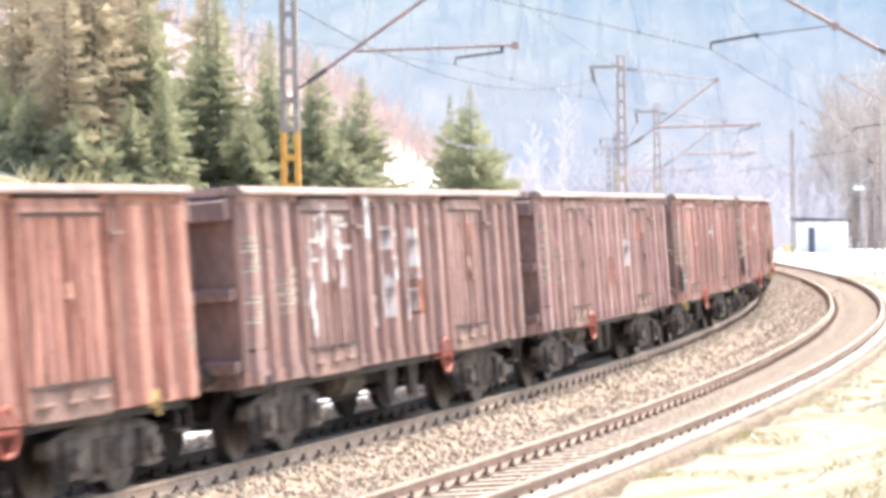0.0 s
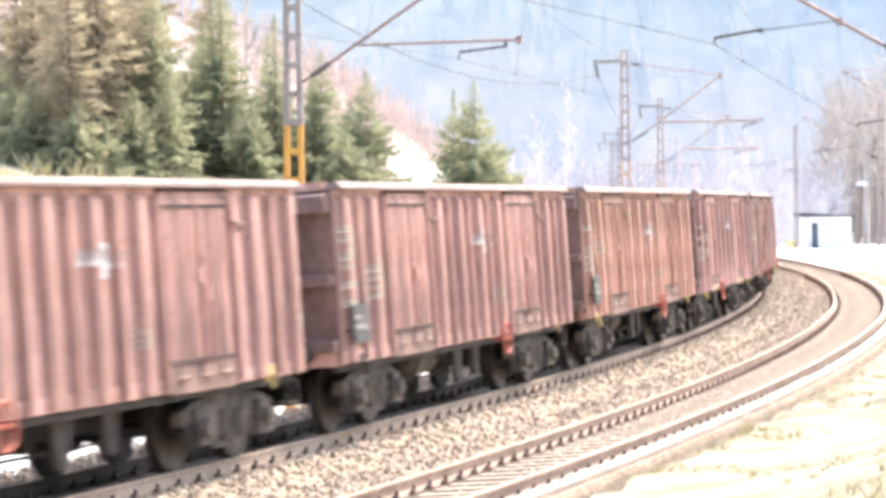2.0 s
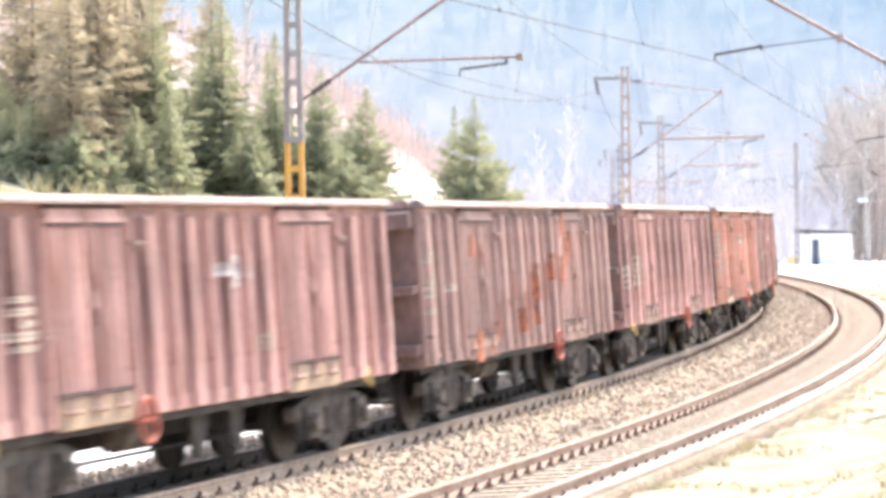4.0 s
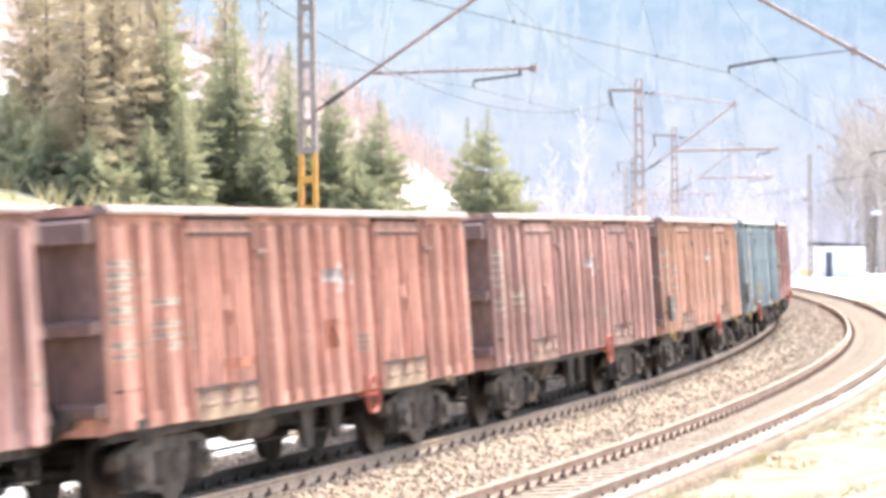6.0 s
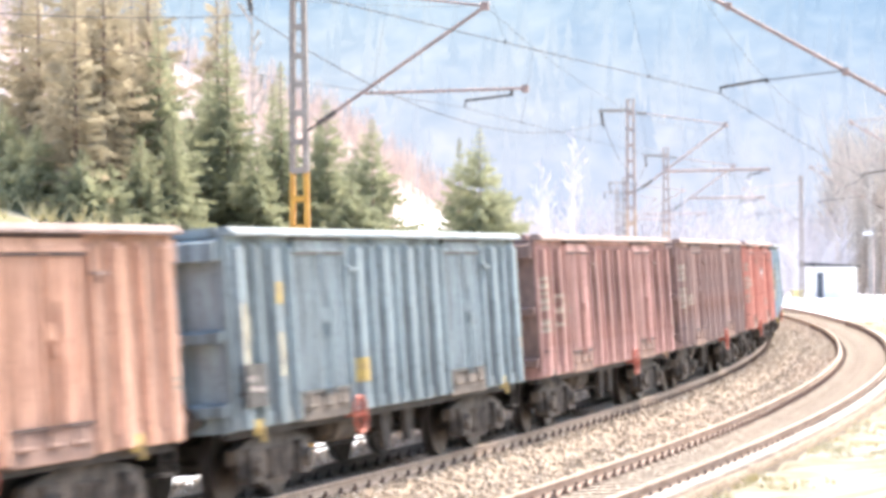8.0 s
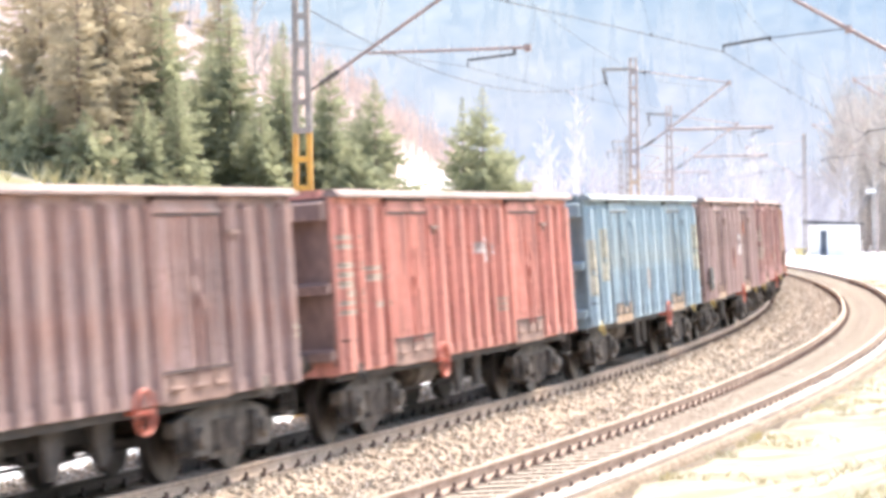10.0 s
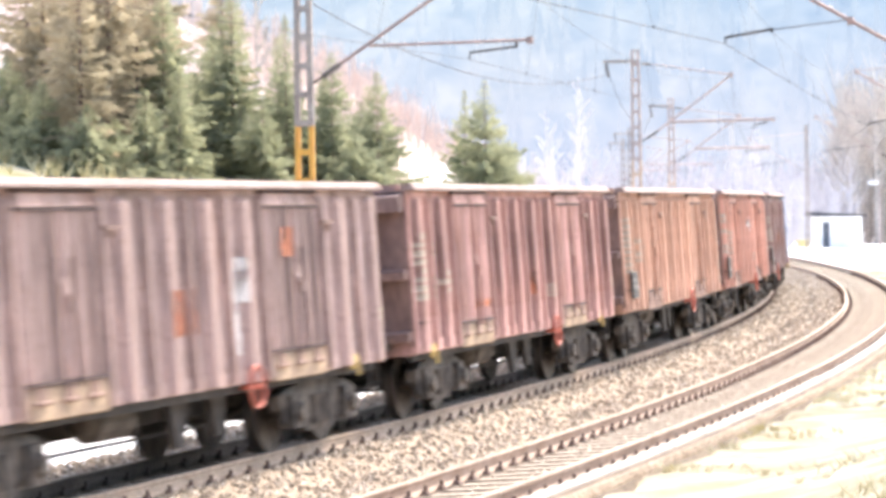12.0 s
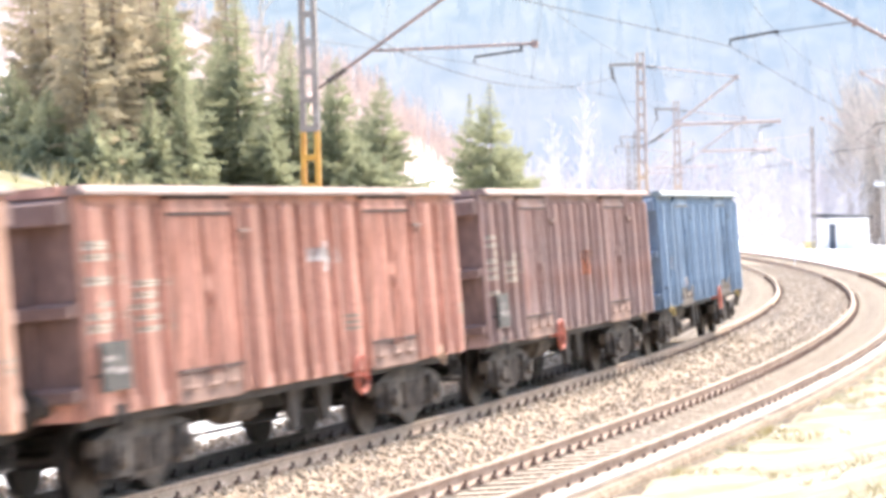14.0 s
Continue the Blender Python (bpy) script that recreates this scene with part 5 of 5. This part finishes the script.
for x, y, top, wide, sd in ((0.92, 92, 7.15, 1.15, 1), (0.28, 95, 7.0, 0.7, 2), (-2.37, 88, 7.25, 1.0, 3), (-3.65, 86, 7.8, 1.0, 4), (-5.0, 86, 8.9, 0.95, 5),
                            (-6.5, 85, 10.2, 1.3, 6), (-8.2, 82, 10.0, 1.4, 7), (-11.8, 80, 6.6, 1.2, 8), (-5.9, 97, 9.0, 1.1, 22), (-7.9, 95, 9.3, 1.3, 21),
                            (-13.6, 84, 7.0, 1.5, 23), (-4.4, 98, 7.6, 1.1, 24), (1.45, 98, 5.8, 0.9, 26), (-10.2, 84, 6.2, 1.3, 27), (-7.3, 88, 8.6, 1.2, 28), (-3.0, 93, 6.6, 1.1, 29), (-9.0, 86, 7.4, 1.4, 30), (-12.6, 82, 7.6, 1.3, 36), (-6.2, 84, 6.2, 1.0, 56), (-6.9, 86, 6.8, 1.0, 57), (-4.4, 88, 6.1, 0.9, 58), (-5.5, 83, 6.2, 0.9, 59), (-2.9, 85, 5.3, 0.8, 60), (-7.6, 86, 7.2, 1.1, 61), (-8.3, 78, 6.4, 0.85, 51), (-9.6, 76, 6.0, 0.9, 52), (-7.5, 79, 6.9, 0.8, 53), (-10.9, 77, 6.7, 0.95, 54), (-9.0, 77, 5.6, 0.8, 55)):
    on_bank(x, y, top, wide, sd)
for x, y, top, wide, sd in ((-9.5, 80, 12.5, 1.35, 31), (-10.9, 83, 13.5, 1.4, 32), (-9.3, 90, 14, 1.5, 33), (-11.5, 94, 15, 1.6, 35), (-12.9, 88, 13.5, 1.4, 34), (-8.7, 84, 12.2, 1.3, 37), (-10.1, 88, 13, 1.5, 39), (-7.9, 99, 13.5, 1.4, 40), (-9.9, 77, 11.0, 1.2, 41), (-10.3, 79.5, 12.4, 1.3, 42), (-8.9, 81.5, 11.2, 1.1, 43), (-12.0, 85, 12.8, 1.4, 44)):
    on_bank(x, y, top, wide, sd, needles=M_NEEDLE_DRY, thin=0.95, bare=0.12, label="brownish half-dry spruce tree on the bank")
for i, (x, y, h) in enumerate(((-8.0, 104, 16), (-7.2, 106, 15), (-10.5, 103, 15))):
    bare_tree(x, y, h, 60 + i, M_TWIG, "tall thin bare trunk among spruces", 0.12, 0.28)
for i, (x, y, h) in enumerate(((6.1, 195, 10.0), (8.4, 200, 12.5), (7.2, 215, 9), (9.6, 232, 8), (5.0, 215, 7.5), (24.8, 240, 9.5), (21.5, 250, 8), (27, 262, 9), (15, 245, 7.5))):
    bare_tree(x, y, h, 80 + i, M_HAZYBARK, "pale leafless birch in the valley")
for i, (x, y, h) in enumerate(((37.5, 266, 15), (39.5, 262, 18), (36, 262, 12), (41, 250, 16), (41, 270, 18), (44, 258, 17))):
    bare_tree(x, y, h, 120 + i, M_TWIG, "leafless beige tree behind the hut")
bare_tree(17.2, 152, 3.0, 140, M_HAZYBARK, "small pale leafless shrub by the track", 0.8)


def scrub(count, seed):
    """Dry shrubs and stalks along the foot of the bank."""
    r = np.random.RandomState(seed)
    verts, faces = [], []
    for _ in range(count):
        s, o = r.uniform(-15, 75), r.uniform(-21, -7)
        p = on_line(s, o)
        z = ground_at(p.x, p.y)
        for _ in range(9):
            a, l = r.uniform(0, 6.28), r.uniform(0.25, 0.8)
            k = len(verts)
            verts += [(p.x - 0.012, p.y, z), (p.x + 0.012, p.y, z), (p.x + math.cos(a) * l * 0.5, p.y + math.sin(a) * l * 0.5, z + l)]
            faces.append((k, k + 1, k + 2))
    return raw("dry_scrub", verts, faces, M_STRAW)


tagged(scrub(700, 12), "dry straw-coloured scrub on the bank", "scrub", kind="stuff")

# the white hut
hut = tagged(new("trackside_hut"), "small white rendered hut with a flat dark roof", "hut")
hx, hy = 31.7, 240
hz = ground_at(hx, hy) - 0.1
hut.matrix_basis = pose(hx, hy, hz, 0, 0, 6)
bm = bmesh.new()
add_box(bm, (-1.85, -0.12, 0), (-1.72, 0.12, 2.75))
add_box(bm, (-1.15, -0.12, 0), (1.6, 0.12, 2.75))
add_box(bm, (-1.72, -0.12, 2.3), (-1.15, 0.12, 2.75))
add_box(bm, (-1.85, 0.12, 0), (-1.65, 3.4, 2.75))
add_box(bm, (1.4, 0.12, 0), (1.6, 3.4, 2.75))
add_box(bm, (-1.65, 3.2, 0), (1.4, 3.4, 2.75))
part("wall", bm, M_HUT, hut)
bm = bmesh.new()
add_prism(bm, [(-2.35, 2.80), (1.85, 2.755), (1.85, 2.86), (-2.35, 3.12)], "y", -0.5, 3.7)
part("roof", bm, M_HUTROOF, hut, "dark felt roof")
bm = bmesh.new()
add_box(bm, (-1.70, -0.06, 0.02), (-1.17, 0.0, 2.28))
d = part("door", bm, M_HUTDOOR, hut, "dark door")
bm = bmesh.new()
add_tube(bm, (-1.27, -0.11, 1.0), (-1.27, -0.06, 1.0), 0.03)
part("handle", bm, M_MAST, d)
box = tagged(new("grit_bin"), "faded yellow grit bin beside the hut", "bin")
box.matrix_basis = pose(28.2, 238, ground_at(28.2, 238) - 0.03, 0, 0, 10)
bm = bmesh.new()
add_box(bm, (-0.5, -0.35, 0), (0.5, 0.35, 0.55), 0.04)
part("body", bm, M_BIN, box)
bm = bmesh.new()
add_prism(bm, [(-0.38, 0.55), (0.38, 0.55), (0.30, 0.72), (-0.30, 0.72)], "x", -0.52, 0.52)
part("lid", bm, M_BIN, box)

# a lamp on a pole beyond the hut
lamp = tagged(new("yard_lamp"), "white-hooded yard lamp on a thin grey pole", "lamp post")
lamp.matrix_basis = pose(34.9, 241, ground_at(34.9, 241) - 0.25)
bm = bmesh.new()
add_tube(bm, (0, 0, 0), (0, 0, 5.3), 0.07, 0.045)
add_tube(bm, (0, 0, 5.28), (-0.35, -0.1, 5.45), 0.03)
part("pole", bm, M_MAST_PALE, lamp)
bm = bmesh.new()
add_prism(bm, [(-0.26, 5.36), (0.26, 5.36), (0.16, 5.66), (-0.16, 5.66)], "x", -0.95, -0.1)
part("hood", bm, M_HUT, lamp, "white lamp hood")

motions()
